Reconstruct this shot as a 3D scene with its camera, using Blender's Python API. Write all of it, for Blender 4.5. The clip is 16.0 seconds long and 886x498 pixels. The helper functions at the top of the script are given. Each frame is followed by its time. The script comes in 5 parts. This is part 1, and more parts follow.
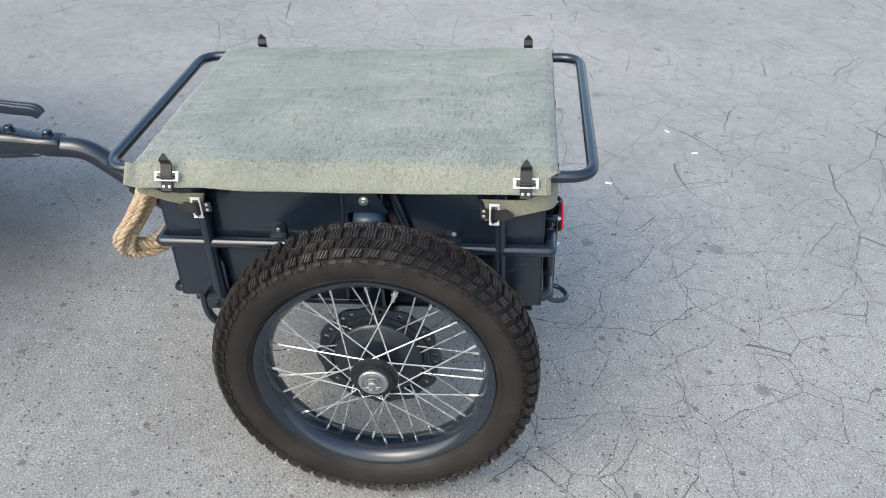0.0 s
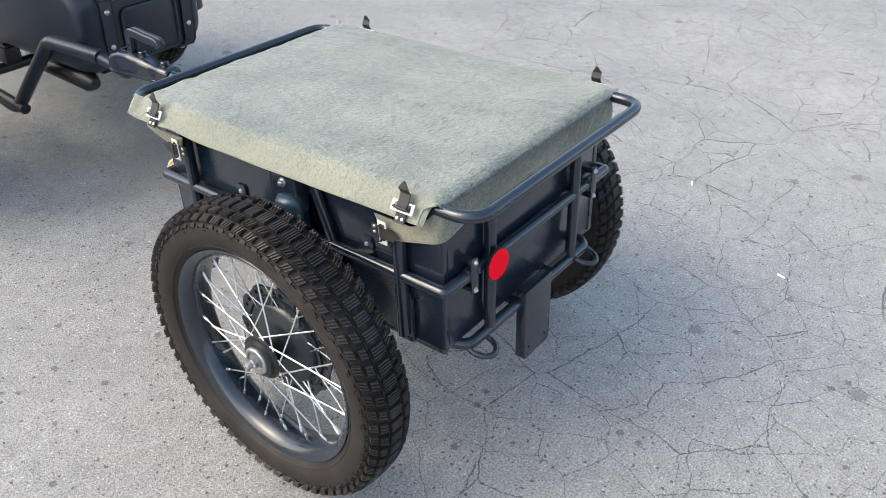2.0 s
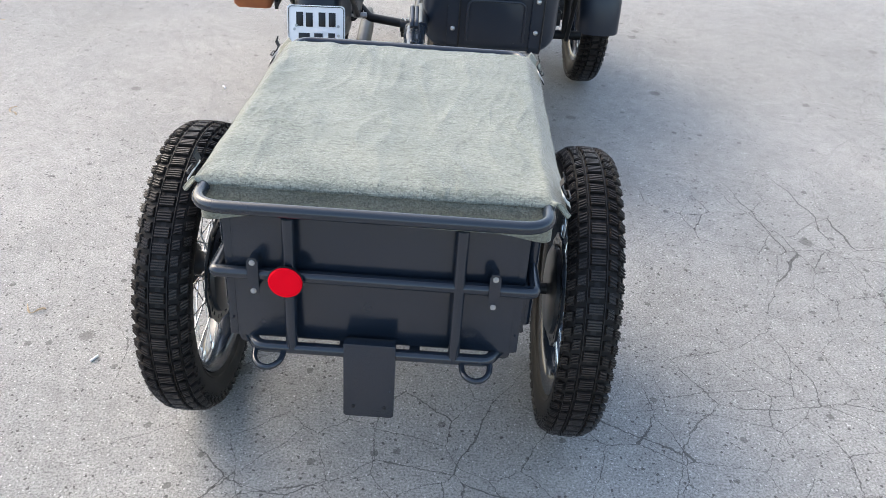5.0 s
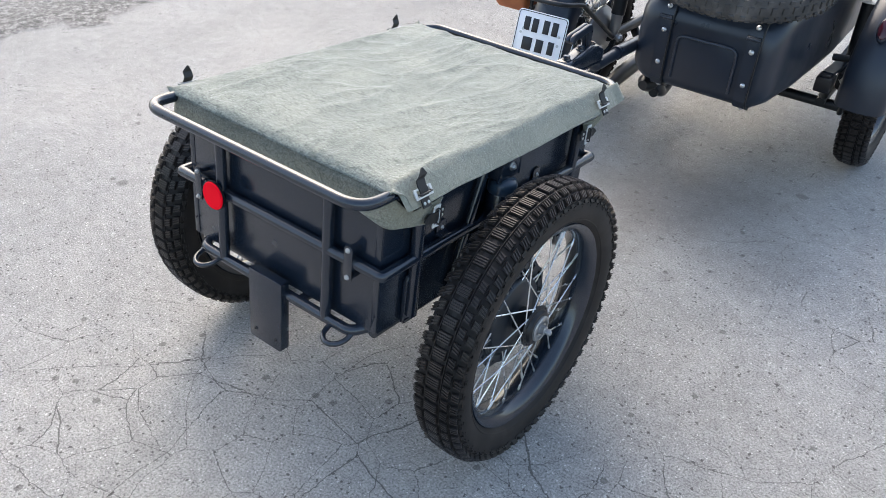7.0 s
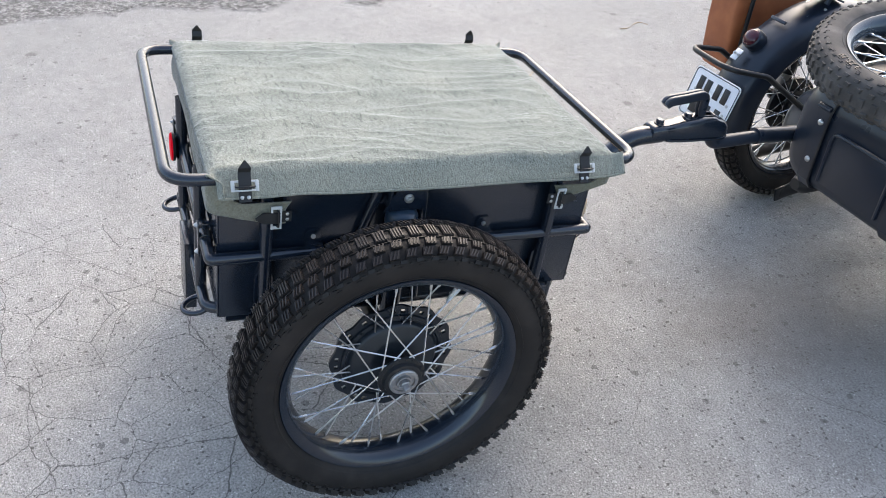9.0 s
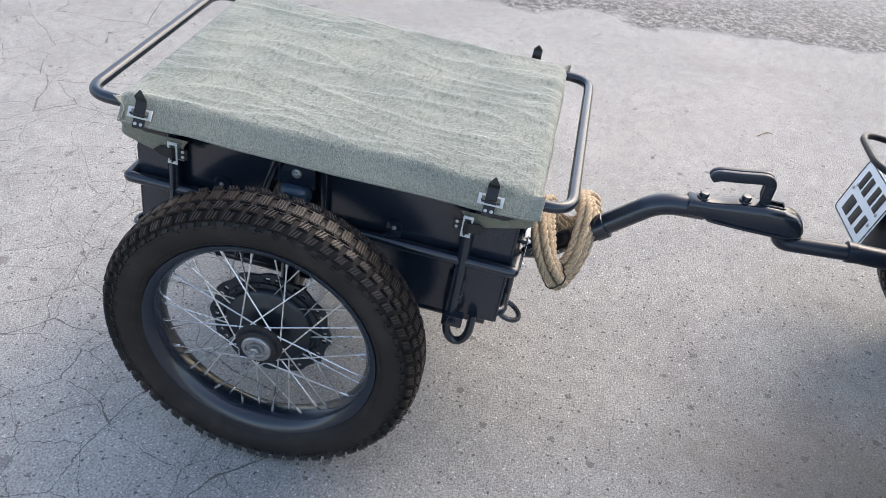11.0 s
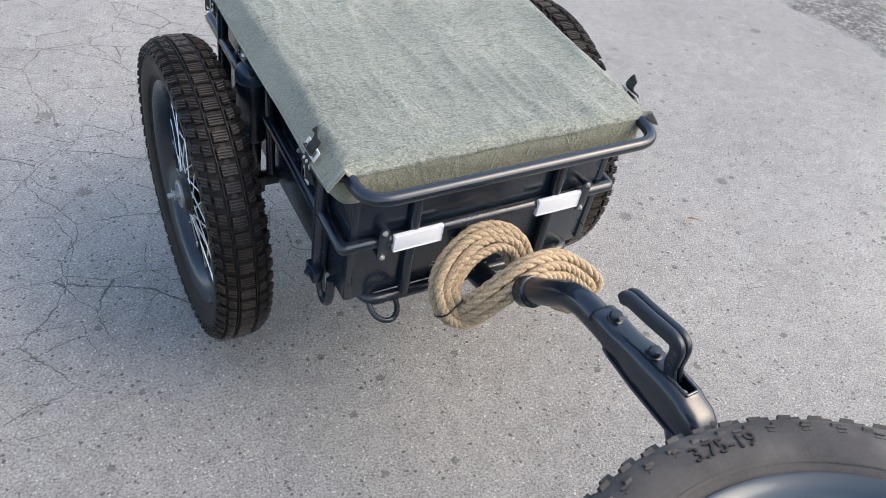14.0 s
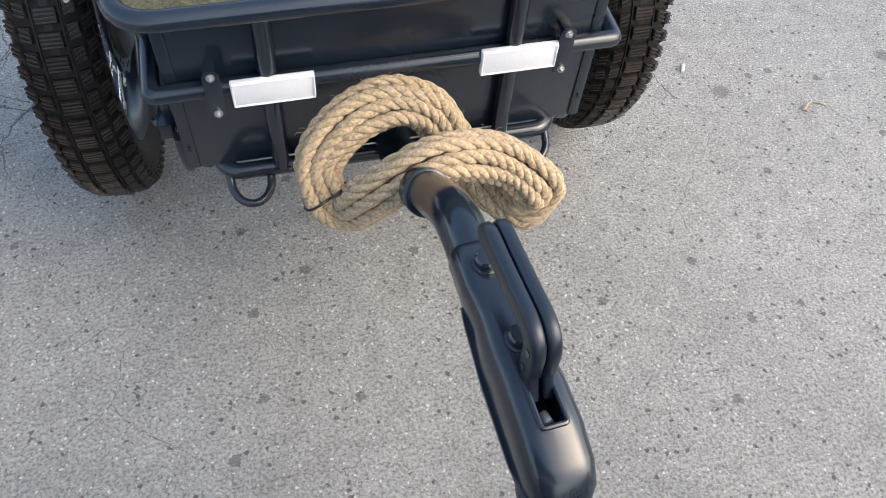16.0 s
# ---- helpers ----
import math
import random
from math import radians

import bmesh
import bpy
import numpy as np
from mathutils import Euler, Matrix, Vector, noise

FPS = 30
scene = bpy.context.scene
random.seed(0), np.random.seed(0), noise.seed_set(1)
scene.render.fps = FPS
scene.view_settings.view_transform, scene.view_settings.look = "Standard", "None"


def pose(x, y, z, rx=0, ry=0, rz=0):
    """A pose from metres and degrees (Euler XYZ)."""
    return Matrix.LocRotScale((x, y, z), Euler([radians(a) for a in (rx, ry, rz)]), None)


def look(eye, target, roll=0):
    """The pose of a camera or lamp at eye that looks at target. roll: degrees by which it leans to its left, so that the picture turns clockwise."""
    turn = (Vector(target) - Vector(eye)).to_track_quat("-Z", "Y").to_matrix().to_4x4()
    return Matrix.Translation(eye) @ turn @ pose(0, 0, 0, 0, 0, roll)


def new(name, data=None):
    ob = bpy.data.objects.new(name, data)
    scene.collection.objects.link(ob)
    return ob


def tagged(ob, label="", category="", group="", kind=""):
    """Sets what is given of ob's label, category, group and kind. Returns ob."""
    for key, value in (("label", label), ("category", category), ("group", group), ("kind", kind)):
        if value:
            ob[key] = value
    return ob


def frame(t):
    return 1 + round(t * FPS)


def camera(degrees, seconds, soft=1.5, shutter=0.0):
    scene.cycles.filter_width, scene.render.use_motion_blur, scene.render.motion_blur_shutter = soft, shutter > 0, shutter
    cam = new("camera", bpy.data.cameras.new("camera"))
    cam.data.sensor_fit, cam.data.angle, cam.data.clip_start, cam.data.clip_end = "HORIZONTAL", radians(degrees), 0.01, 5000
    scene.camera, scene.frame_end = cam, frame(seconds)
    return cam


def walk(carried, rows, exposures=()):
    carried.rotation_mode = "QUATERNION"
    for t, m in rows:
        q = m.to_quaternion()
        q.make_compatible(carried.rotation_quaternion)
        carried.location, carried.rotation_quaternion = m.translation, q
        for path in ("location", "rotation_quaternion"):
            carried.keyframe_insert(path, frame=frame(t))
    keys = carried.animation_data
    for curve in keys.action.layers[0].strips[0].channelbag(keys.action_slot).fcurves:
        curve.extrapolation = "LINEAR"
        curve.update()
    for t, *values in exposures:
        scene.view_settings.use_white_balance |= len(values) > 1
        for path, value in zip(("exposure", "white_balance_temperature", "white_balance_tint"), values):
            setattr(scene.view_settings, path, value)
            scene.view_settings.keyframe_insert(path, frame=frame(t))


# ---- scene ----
cam = camera(56.65, 16.0, soft=0.6)
PATH = [
    (0, (-1.7658, -0.1930, 1.5878), (0.0397, -0.1017, 0.3340), 4.07),
    (0.5, (-1.6634, -0.3962, 1.5844), (0.1064, -0.0544, 0.3231), 3.91),
    (1, (-1.5936, -0.6330, 1.5967), (0.1000, -0.0454, 0.3213), 3.70),
    (1.5, (-1.4957, -0.8786, 1.5949), (0.0895, -0.0478, 0.3154), 3.27),
    (2, (-1.3033, -1.0601, 1.5761), (0.1435, -0.0075, 0.2959), 3.12),
    (2.5, (-1.0862, -1.2517, 1.5858), (0.1852, 0.0001, 0.2987), 3.21),
    (3, (-0.8866, -1.4924, 1.5848), (0.1872, -0.0517, 0.3154), 3.38),
    (3.5, (-0.6727, -1.6194, 1.5931), (0.1794, -0.0327, 0.3297), 4.02),
    (4, (-0.4203, -1.6190, 1.5946), (0.1712, 0.0783, 0.3260), 4.44),
    (4.2, (-0.3246, -1.6181, 1.5955), (0.1597, 0.1116, 0.3253), 4.71),
    (4.7, (-0.0445, -1.6257, 1.5940), (0.1416, 0.1600, 0.3203), 4.41),
    (5.25, (0.2852, -1.5970, 1.5904), (0.1190, 0.1883, 0.3136), 3.68),
    (5.8, (0.6068, -1.5228, 1.5874), (0.1006, 0.1952, 0.3091), 2.93),
    (6.3, (0.8673, -1.4282, 1.5874), (0.0935, 0.1870, 0.3097), 2.59),
    (6.5, (0.9818, -1.4163, 1.5888), (0.1110, 0.1545, 0.3182), 2.50),
    (7, (1.1771, -1.3251, 1.5953), (0.1140, 0.1233, 0.3258), 3.13),
    (7.5, (1.3066, -1.1133, 1.5830), (0.0532, 0.1736, 0.3130), 3.09),
    (8, (1.4370, -0.9083, 1.5906), (0.0298, 0.2119, 0.3237), 3.65),
    (8.5, (1.5969, -0.6612, 1.5831), (0.0449, 0.2528, 0.3198), 3.73),
    (9, (1.6771, -0.4381, 1.5782), (0.0229, 0.2693, 0.3122), 4.51),
    (9.5, (1.6859, -0.1856, 1.5758), (-0.0456, 0.2822, 0.3017), 4.63),
    (10, (1.7302, 0.0686, 1.5714), (-0.0496, 0.2961, 0.2984), 4.77),
    (10.2, (1.7549, 0.1765, 1.5699), (-0.0353, 0.3113, 0.2982), 4.91),
    (10.7, (1.7316, 0.4237, 1.5732), (-0.0460, 0.3069, 0.2894), 5.07),
    (11.25, (1.6555, 0.6788, 1.5812), (-0.0672, 0.2901, 0.2772), 5.20),
    (11.8, (1.5408, 0.9106, 1.5871), (-0.0896, 0.2664, 0.2615), 5.44),
    (12.3, (1.4141, 1.1017, 1.5853), (-0.1039, 0.2439, 0.2437), 5.89),
    (12.5, (1.3806, 1.1736, 1.5784), (-0.0988, 0.2436, 0.2417), 6.45),
    (13, (1.2170, 1.3277, 1.5602), (-0.1063, 0.2064, 0.2069), 7.25),
    (13.5, (1.0159, 1.4513, 1.5564), (-0.1125, 0.1693, 0.1697), 7.90),
    (14, (0.7980, 1.5797, 1.5344), (-0.1310, 0.1686, 0.1252), 8.39),
    (14.5, (0.5637, 1.5990, 1.4980), (-0.1874, 0.1340, 0.0387), 8.58),
    (15, (0.3452, 1.4917, 1.4381), (-0.2543, 0.0553, -0.1167), 7.44),
    (15.5, (0.2209, 1.3930, 1.3226), (-0.2670, 0.0305, -0.3343), 5.81),
    (16, (0.1715, 1.3607, 1.2381), (-0.2200, 0.0546, -0.4884), 3.70),
]
EXPOSURES = [(0.0, 1.38, 6560, 4), (2.0, 1.62, 6850, 7), (4.0, 1.69, 6900, 8), (7.0, 1.70, 6850, 8), (10.0, 1.62, 6890, 10), (12.5, 1.55, 6880, 10), (14.0, 1.48, 6850, 9), (15.0, 1.45, 6790, 8), (16.0, 1.55, 6900, 7)]
SKY, SUN, SOFT = 0.150, 0.22, 40.0
walk(cam, [(t, look(eye, target, roll)) for t, eye, target, roll in PATH], exposures=EXPOSURES)

# ---- world and light ----
SUN_FROM = Vector((-0.52, 0.38, 0.62)).normalized()
world = bpy.data.worlds.new("sky")
scene.world = world
world.use_nodes = True
wt = world.node_tree
sky = wt.nodes.new("ShaderNodeTexSky")
sky.sky_type = "NISHITA"
sky.sun_disc = False
sky.sun_elevation = math.asin(SUN_FROM.z)
sky.sun_rotation = math.atan2(SUN_FROM.x, SUN_FROM.y)
sky.air_density, sky.dust_density, sky.ozone_density = 1.0, 3.0, 1.0
wt.links.new(sky.outputs[0], wt.nodes["Background"].inputs[0])
wt.nodes["Background"].inputs[1].default_value = SKY
sun = new("sun", bpy.data.lights.new("sun", "SUN"))
sun.data.energy, sun.data.angle, sun.data.color = SUN, radians(SOFT), (1.0, 0.97, 0.94)
sun.matrix_world = look(SUN_FROM * 20, (0, 0, 0))


# ---- materials ----
def node_mat(name, base, rough=0.6, metal=0.0, coat=0.0):
    m = bpy.data.materials.new(name)
    m.use_nodes = True
    b = m.node_tree.nodes["Principled BSDF"]
    b.inputs["Base Color"].default_value = (*base, 1)
    b.inputs["Roughness"].default_value = rough
    b.inputs["Metallic"].default_value = metal
    b.inputs["Coat Weight"].default_value = coat
    return m, m.node_tree, b


def tex(t, kind, scale, detail=2.0, vec=None, **more):
    n = t.nodes.new("ShaderNodeTex" + kind)
    n.inputs["Scale"].default_value = scale
    if kind == "Noise":
        n.inputs["Detail"].default_value = detail
    for k, v in more.items():
        if k == "feature":
            n.feature = v
        elif k == "distance":
            n.distance = v
        else:
            n.inputs[k].default_value = v
    if vec is not None:
        t.links.new(vec, n.inputs["Vector"])
    return n


def coords(t, kind="Object", scale=(1, 1, 1)):
    c = t.nodes.new("ShaderNodeTexCoord")
    m = t.nodes.new("ShaderNodeMapping")
    m.inputs["Scale"].default_value = scale
    t.links.new(c.outputs[kind], m.inputs[0])
    return m.outputs[0]


def world_coords(t, scale=(1, 1, 1)):
    g = t.nodes.new("ShaderNodeNewGeometry")
    m = t.nodes.new("ShaderNodeMapping")
    m.inputs["Scale"].default_value = scale
    t.links.new(g.outputs["Position"], m.inputs[0])
    return m.outputs[0]


def ramp(t, fac, stops):
    r = t.nodes.new("ShaderNodeValToRGB")
    e = r.color_ramp.elements
    while len(e) < len(stops):
        e.new(0.5)
    for el, (p, col) in zip(e, stops):
        el.position = p
        el.color = (*col, 1) if len(col) == 3 else col
    t.links.new(fac, r.inputs[0])
    return r.outputs[0]


def grey(v):
    return (v, v, v)


def mix(t, fac, a, b, how="MIX"):
    n = t.nodes.new("ShaderNodeMix")
    n.data_type, n.blend_type = "RGBA", how
    n.clamp_factor = True
    for sock, val in ((n.inputs[0], fac), (n.inputs[6], a), (n.inputs[7], b)):
        if isinstance(val, (int, float)):
            sock.default_value = val
        elif isinstance(val, tuple):
            sock.default_value = (*val, 1)
        else:
            t.links.new(val, sock)
    return n.outputs[2]


def calc(t, op, a, b=0.0):
    n = t.nodes.new("ShaderNodeMath")
    n.operation = op
    for i, v in enumerate((a, b)):
        if isinstance(v, (int, float)):
            n.inputs[i].default_value = v
        else:
            t.links.new(v, n.inputs[i])
    return n.outputs[0]


def bump(t, b, height, strength=0.3, dist=0.001):
    n = t.nodes.new("ShaderNodeBump")
    n.inputs["Strength"].default_value = strength
    n.inputs["Distance"].default_value = dist
    t.links.new(height, n.inputs["Height"])
    t.links.new(n.outputs[0], b.inputs["Normal"])


def paint(name, base, rough=0.42, dust=0.35, dust_col=(0.09, 0.09, 0.09), metal=0.0, gloss=0.5):
    """Satin paint with a faint orange peel and thin dust."""
    m, t, b = node_mat(name, base, rough, metal)
    b.inputs["Specular IOR Level"].default_value = gloss
    v = world_coords(t)
    big = tex(t, "Noise", 9, 5, v)
    fine = tex(t, "Noise", 420, 3, v)
    d = ramp(t, big.outputs[0], [(0.42, grey(0.0)), (0.78, grey(dust))])
    t.links.new(mix(t, d, base, dust_col), b.inputs["Base Color"])
    r = ramp(t, big.outputs[0], [(0.3, grey(rough - 0.05)), (0.75, grey(rough + 0.10))])
    t.links.new(r, b.inputs["Roughness"])
    bump(t, b, fine.outputs[0], 0.06, 0.0006)
    return m


PAINT = paint("blue_grey_paint", (0.0090, 0.0150, 0.0245), 0.20, 0.03, (0.07, 0.08, 0.095), gloss=0.7)
PAINT_DRUM = paint("slate_drum_paint", (0.0110, 0.0155, 0.0210), 0.30, 0.06, (0.08, 0.085, 0.09))
PAINT_CAP = paint("steel_blue_paint", (0.020, 0.040, 0.062), 0.30, 0.05, (0.09, 0.10, 0.11))
PAINT_BIKE = paint("dark_slate_paint", (0.0105, 0.0165, 0.0275), 0.32, 0.05, (0.08, 0.085, 0.095))
BLACK = paint("black_paint", (0.006, 0.007, 0.0085), 0.40, 0.06)
ALLOY = paint("dull_alloy", (0.38, 0.38, 0.38), 0.42, 0.2, (0.2, 0.19, 0.18), 0.85)
SMOKED = paint("smoked_steel", (0.16, 0.16, 0.165), 0.30, 0.2, (0.05, 0.05, 0.05), 0.9)
ZINC = paint("zinc_plate", (0.55, 0.55, 0.54), 0.34, 0.15, (0.3, 0.29, 0.28), 0.9)
CHROME = paint("bright_spoke_wire", (0.72, 0.72, 0.71), 0.26, 0.10, (0.4, 0.4, 0.4), 0.9)
WHITE_METAL = paint("white_buckle_metal", (0.54, 0.54, 0.52), 0.42, 0.2, (0.4, 0.4, 0.38))
LEATHER_BLACK = paint("black_strap_leather", (0.012, 0.012, 0.012), 0.62, 0.25, (0.05, 0.048, 0.045))

PAINT_RIM = paint("glossy_steel_paint", (0.034, 0.048, 0.060), 0.14, 0.04, (0.1, 0.1, 0.1), 0.35, 0.8)


def rubber_mat(name, rough, lift, dust=(0.034, 0.030, 0.027), tone=(1, 1, 1)):
    m, t, b = node_mat(name, (0.028, 0.024, 0.021), rough)
    v = world_coords(t)
    big = tex(t, "Noise", 14, 6, v)
    fine = tex(t, "Noise", 260, 4, v)
    c = ramp(t, big.outputs[0], [(0.30, (0.0085 * lift, 0.0072 * lift, 0.0066 * lift)), (0.52, (0.0150 * lift, 0.0120 * lift, 0.0106 * lift)), (0.74, (0.034 * lift, 0.0275 * lift, 0.024 * lift))])
    c = mix(t, 1.0, c, tone, "MULTIPLY")
    c2 = mix(t, calc(t, "MULTIPLY", fine.outputs[0], 0.30), c, dust)
    t.links.new(c2, b.inputs["Base Color"])
    b.inputs["Specular IOR Level"].default_value = 0.30
    bump(t, b, fine.outputs[0], 0.25, 0.0008)
    return m


RUBBER = rubber_mat("tyre_rubber", 0.60, 0.95)
# crown darkened between the knobs: groove shade put into the colour
CROWN_SHADED = rubber_mat("shaded_crown_rubber", 0.75, 0.5, (0.016, 0.014, 0.013))
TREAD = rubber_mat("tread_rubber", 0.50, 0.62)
# dust-worn ribs, with their highlights added to the paler colour
TREAD_LIT_WORN = rubber_mat("lit_worn_rubber", 0.40, 1.7, (0.062, 0.051, 0.044))
RUBBER_DUSTY = rubber_mat("dusty_tyre_rubber", 0.8, 4.4, (0.15, 0.14, 0.13), (0.90, 1.03, 1.10))
TREAD_DUSTY = rubber_mat("dusty_tread_rubber", 0.75, 3.8, (0.13, 0.12, 0.11), (0.90, 1.03, 1.10))


def canvas_mat(name, tint, speck=1.0):
    """Faded grey-green canvas: weave, slubs, dark flecks and broad fading."""
    m, t, b = node_mat(name, (0.2, 0.22, 0.18), 0.9)
    v = coords(t)
    big = tex(t, "Noise", 5.0, 6, v)
    col = ramp(t, big.outputs[0], [(p, tuple(a * b for a, b in zip(c, tint))) for p, c in ((0.28, (0.160, 0.178, 0.154)), (0.5, (0.206, 0.223, 0.191)), (0.72, (0.262, 0.272, 0.230)))])
    sl1 = tex(t, "Noise", 190, 3, coords(t, "Object", (1, 2.6, 2.6)))
    sl2 = tex(t, "Noise", 190, 3, coords(t, "Object", (2.6, 1, 1)))
    fibre = calc(t, "ADD", calc(t, "MULTIPLY", sl1.outputs[0], 0.6), calc(t, "MULTIPLY", sl2.outputs[0], 0.4))
    f2 = ramp(t, fibre, [(0.40, grey(0.62)), (0.5, grey(1.0)), (0.61, grey(1.32))])
    col = mix(t, 0.75, col, f2, "MULTIPLY")
    fleck = tex(t, "Noise", 150, 2, coords(t, "Object", (1.6, 0.9, 1)))
    fm = ramp(t, fleck.outputs[0], [(0.64, grey(0.0)), (0.69, grey(0.6 * speck))])
    col = mix(t, fm, col, (0.035, 0.042, 0.036))
    # felted weave: soft light and dark threads, short dark slubs
    felt = tex(t, "Noise", 150, 4, coords(t, "Object", (0.7, 1.3, 1.0)), Distortion=1.2)
    col = mix(t, 0.9 * speck, col, ramp(t, felt.outputs[0], [(0.33, grey(0.70)), (0.5, grey(1.0)), (0.67, grey(1.22))]), "MULTIPLY")
    slub = tex(t, "Noise", 100, 2, coords(t, "Object", (0.30, 1.5, 1.0)))
    thread = ramp(t, slub.outputs[0], [(0.60, grey(0.0)), (0.66, grey(0.46 * speck))])
    col = mix(t, thread, col, (0.062, 0.074, 0.064))
    # sun-bleached, dusty skirt edges; light caught there is put into the beige
    place = t.nodes.new("ShaderNodeSeparateXYZ")
    t.links.new(v, place.inputs[0])
    rim = calc(t, "ADD", calc(t, "ABSOLUTE", place.outputs[0]), calc(t, "MULTIPLY", big.outputs[0], 0.05))
    col = mix(t, ramp(t, calc(t, "MULTIPLY", rim, 2.0), [(0.66, grey(0.0)), (0.73, grey(0.45))]), col, tuple(a * b for a, b in zip((0.245, 0.238, 0.178), tint)))
    t.links.new(col, b.inputs["Base Color"])
    b.inputs["Sheen Weight"].default_value = 0.40
    b.inputs["Sheen Roughness"].default_value = 0.30
    b.inputs["Roughness"].default_value = 0.78
    b.inputs["Specular IOR Level"].default_value = 0.3
    wr = tex(t, "Noise", 9, 4, coords(t, "Object", (2.4, 0.8, 1.6)), Distortion=0.5)
    patch = tex(t, "Noise", 3.1, 2, v)
    fold = ramp(t, calc(t, "ABSOLUTE", calc(t, "SUBTRACT", wr.outputs[0], 0.5)), [(0.0, grey(1.0)), (0.05, grey(0.40)), (0.13, grey(0.0))])
    fold = calc(t, "MULTIPLY", fold, ramp(t, patch.outputs[0], [(0.40, grey(0.0)), (0.60, grey(0.9))]))
    hgt = calc(t, "ADD", fold, calc(t, "ADD", calc(t, "MULTIPLY", fibre, 0.7), calc(t, "SUBTRACT", calc(t, "MULTIPLY", felt.outputs[0], 1.1), calc(t, "MULTIPLY", thread, 0.5))))
    bump(t, b, hgt, 0.9, 0.0020)
    return m


CANVAS = canvas_mat("grey_green_canvas", (1, 1, 1))
CANVAS_OLIVE = canvas_mat("olive_canvas", (0.76, 0.72, 0.64), 0.22)
# back flap: the same canvas, its shade put into a darker tan
CANVAS_SHADED = canvas_mat("shaded_canvas", (0.88, 0.83, 0.77), 0.7)


def rope_mat():
    m, t, b = node_mat("jute_rope", (0.42, 0.30, 0.17), 0.92)
    v = coords(t)
    fib = tex(t, "Noise", 240, 4, v)
    big = tex(t, "Noise", 20, 3, v)
    c = ramp(t, fib.outputs[0], [(0.28, (0.20, 0.135, 0.075)), (0.5, (0.43, 0.325, 0.205)), (0.75, (0.62, 0.50, 0.34))])
    t.links.new(mix(t, calc(t, "MULTIPLY", big.outputs[0], 0.4), c, (0.36, 0.25, 0.14)), b.inputs["Base Color"])
    b.inputs["Sheen Weight"].default_value = 0.2
    bump(t, b, fib.outputs[0], 0.7, 0.0015)
    return m


ROPE = rope_mat()


def plastic(name, base, rough=0.3, cells=0.0):
    m, t, b = node_mat(name, base, rough)
    v = coords(t)
    n = tex(t, "Noise", 60, 3, v)
    t.links.new(mix(t, calc(t, "MULTIPLY", n.outputs[0], 0.25), base, tuple(c * 0.8 for c in base)), b.inputs["Base Color"])
    if cells:
        vo = tex(t, "Voronoi", cells, 0, v)
        bump(t, b, vo.outputs[0], 0.25, 0.001)
    return m


RED = plastic("red_reflector_plastic", (0.97, 0.001, 0.016), 0.55, 350)
RED.node_tree.nodes["Principled BSDF"].inputs["Specular IOR Level"].default_value = 0.08
WHITE_REFLECTOR = plastic("white_reflector_film", (0.74, 0.75, 0.78), 0.3, 300)
LENS_RED = plastic("dark_red_lens", (0.055, 0.007, 0.014), 0.14)
PLATE_WHITE = plastic("plate_white_enamel", (0.86, 0.86, 0.86), 0.45)
PLATE_BLACK = plastic("plate_black_enamel", (0.010, 0.010, 0.012), 0.4)


def leather_mat():
    m, t, b = node_mat("tan_leather", (0.33, 0.095, 0.03), 0.5)
    v = coords(t)
    big = tex(t, "Noise", 12, 5, v)
    gr = tex(t, "Voronoi", 700, 0, v)
    t.links.new(ramp(t, big.outputs[0], [(0.3, (0.25, 0.065, 0.022)), (0.7, (0.40, 0.125, 0.042))]), b.inputs["Base Color"])
    bump(t, b, gr.outputs[0], 0.2, 0.0005)
    return m


LEATHER_TAN = leather_mat()


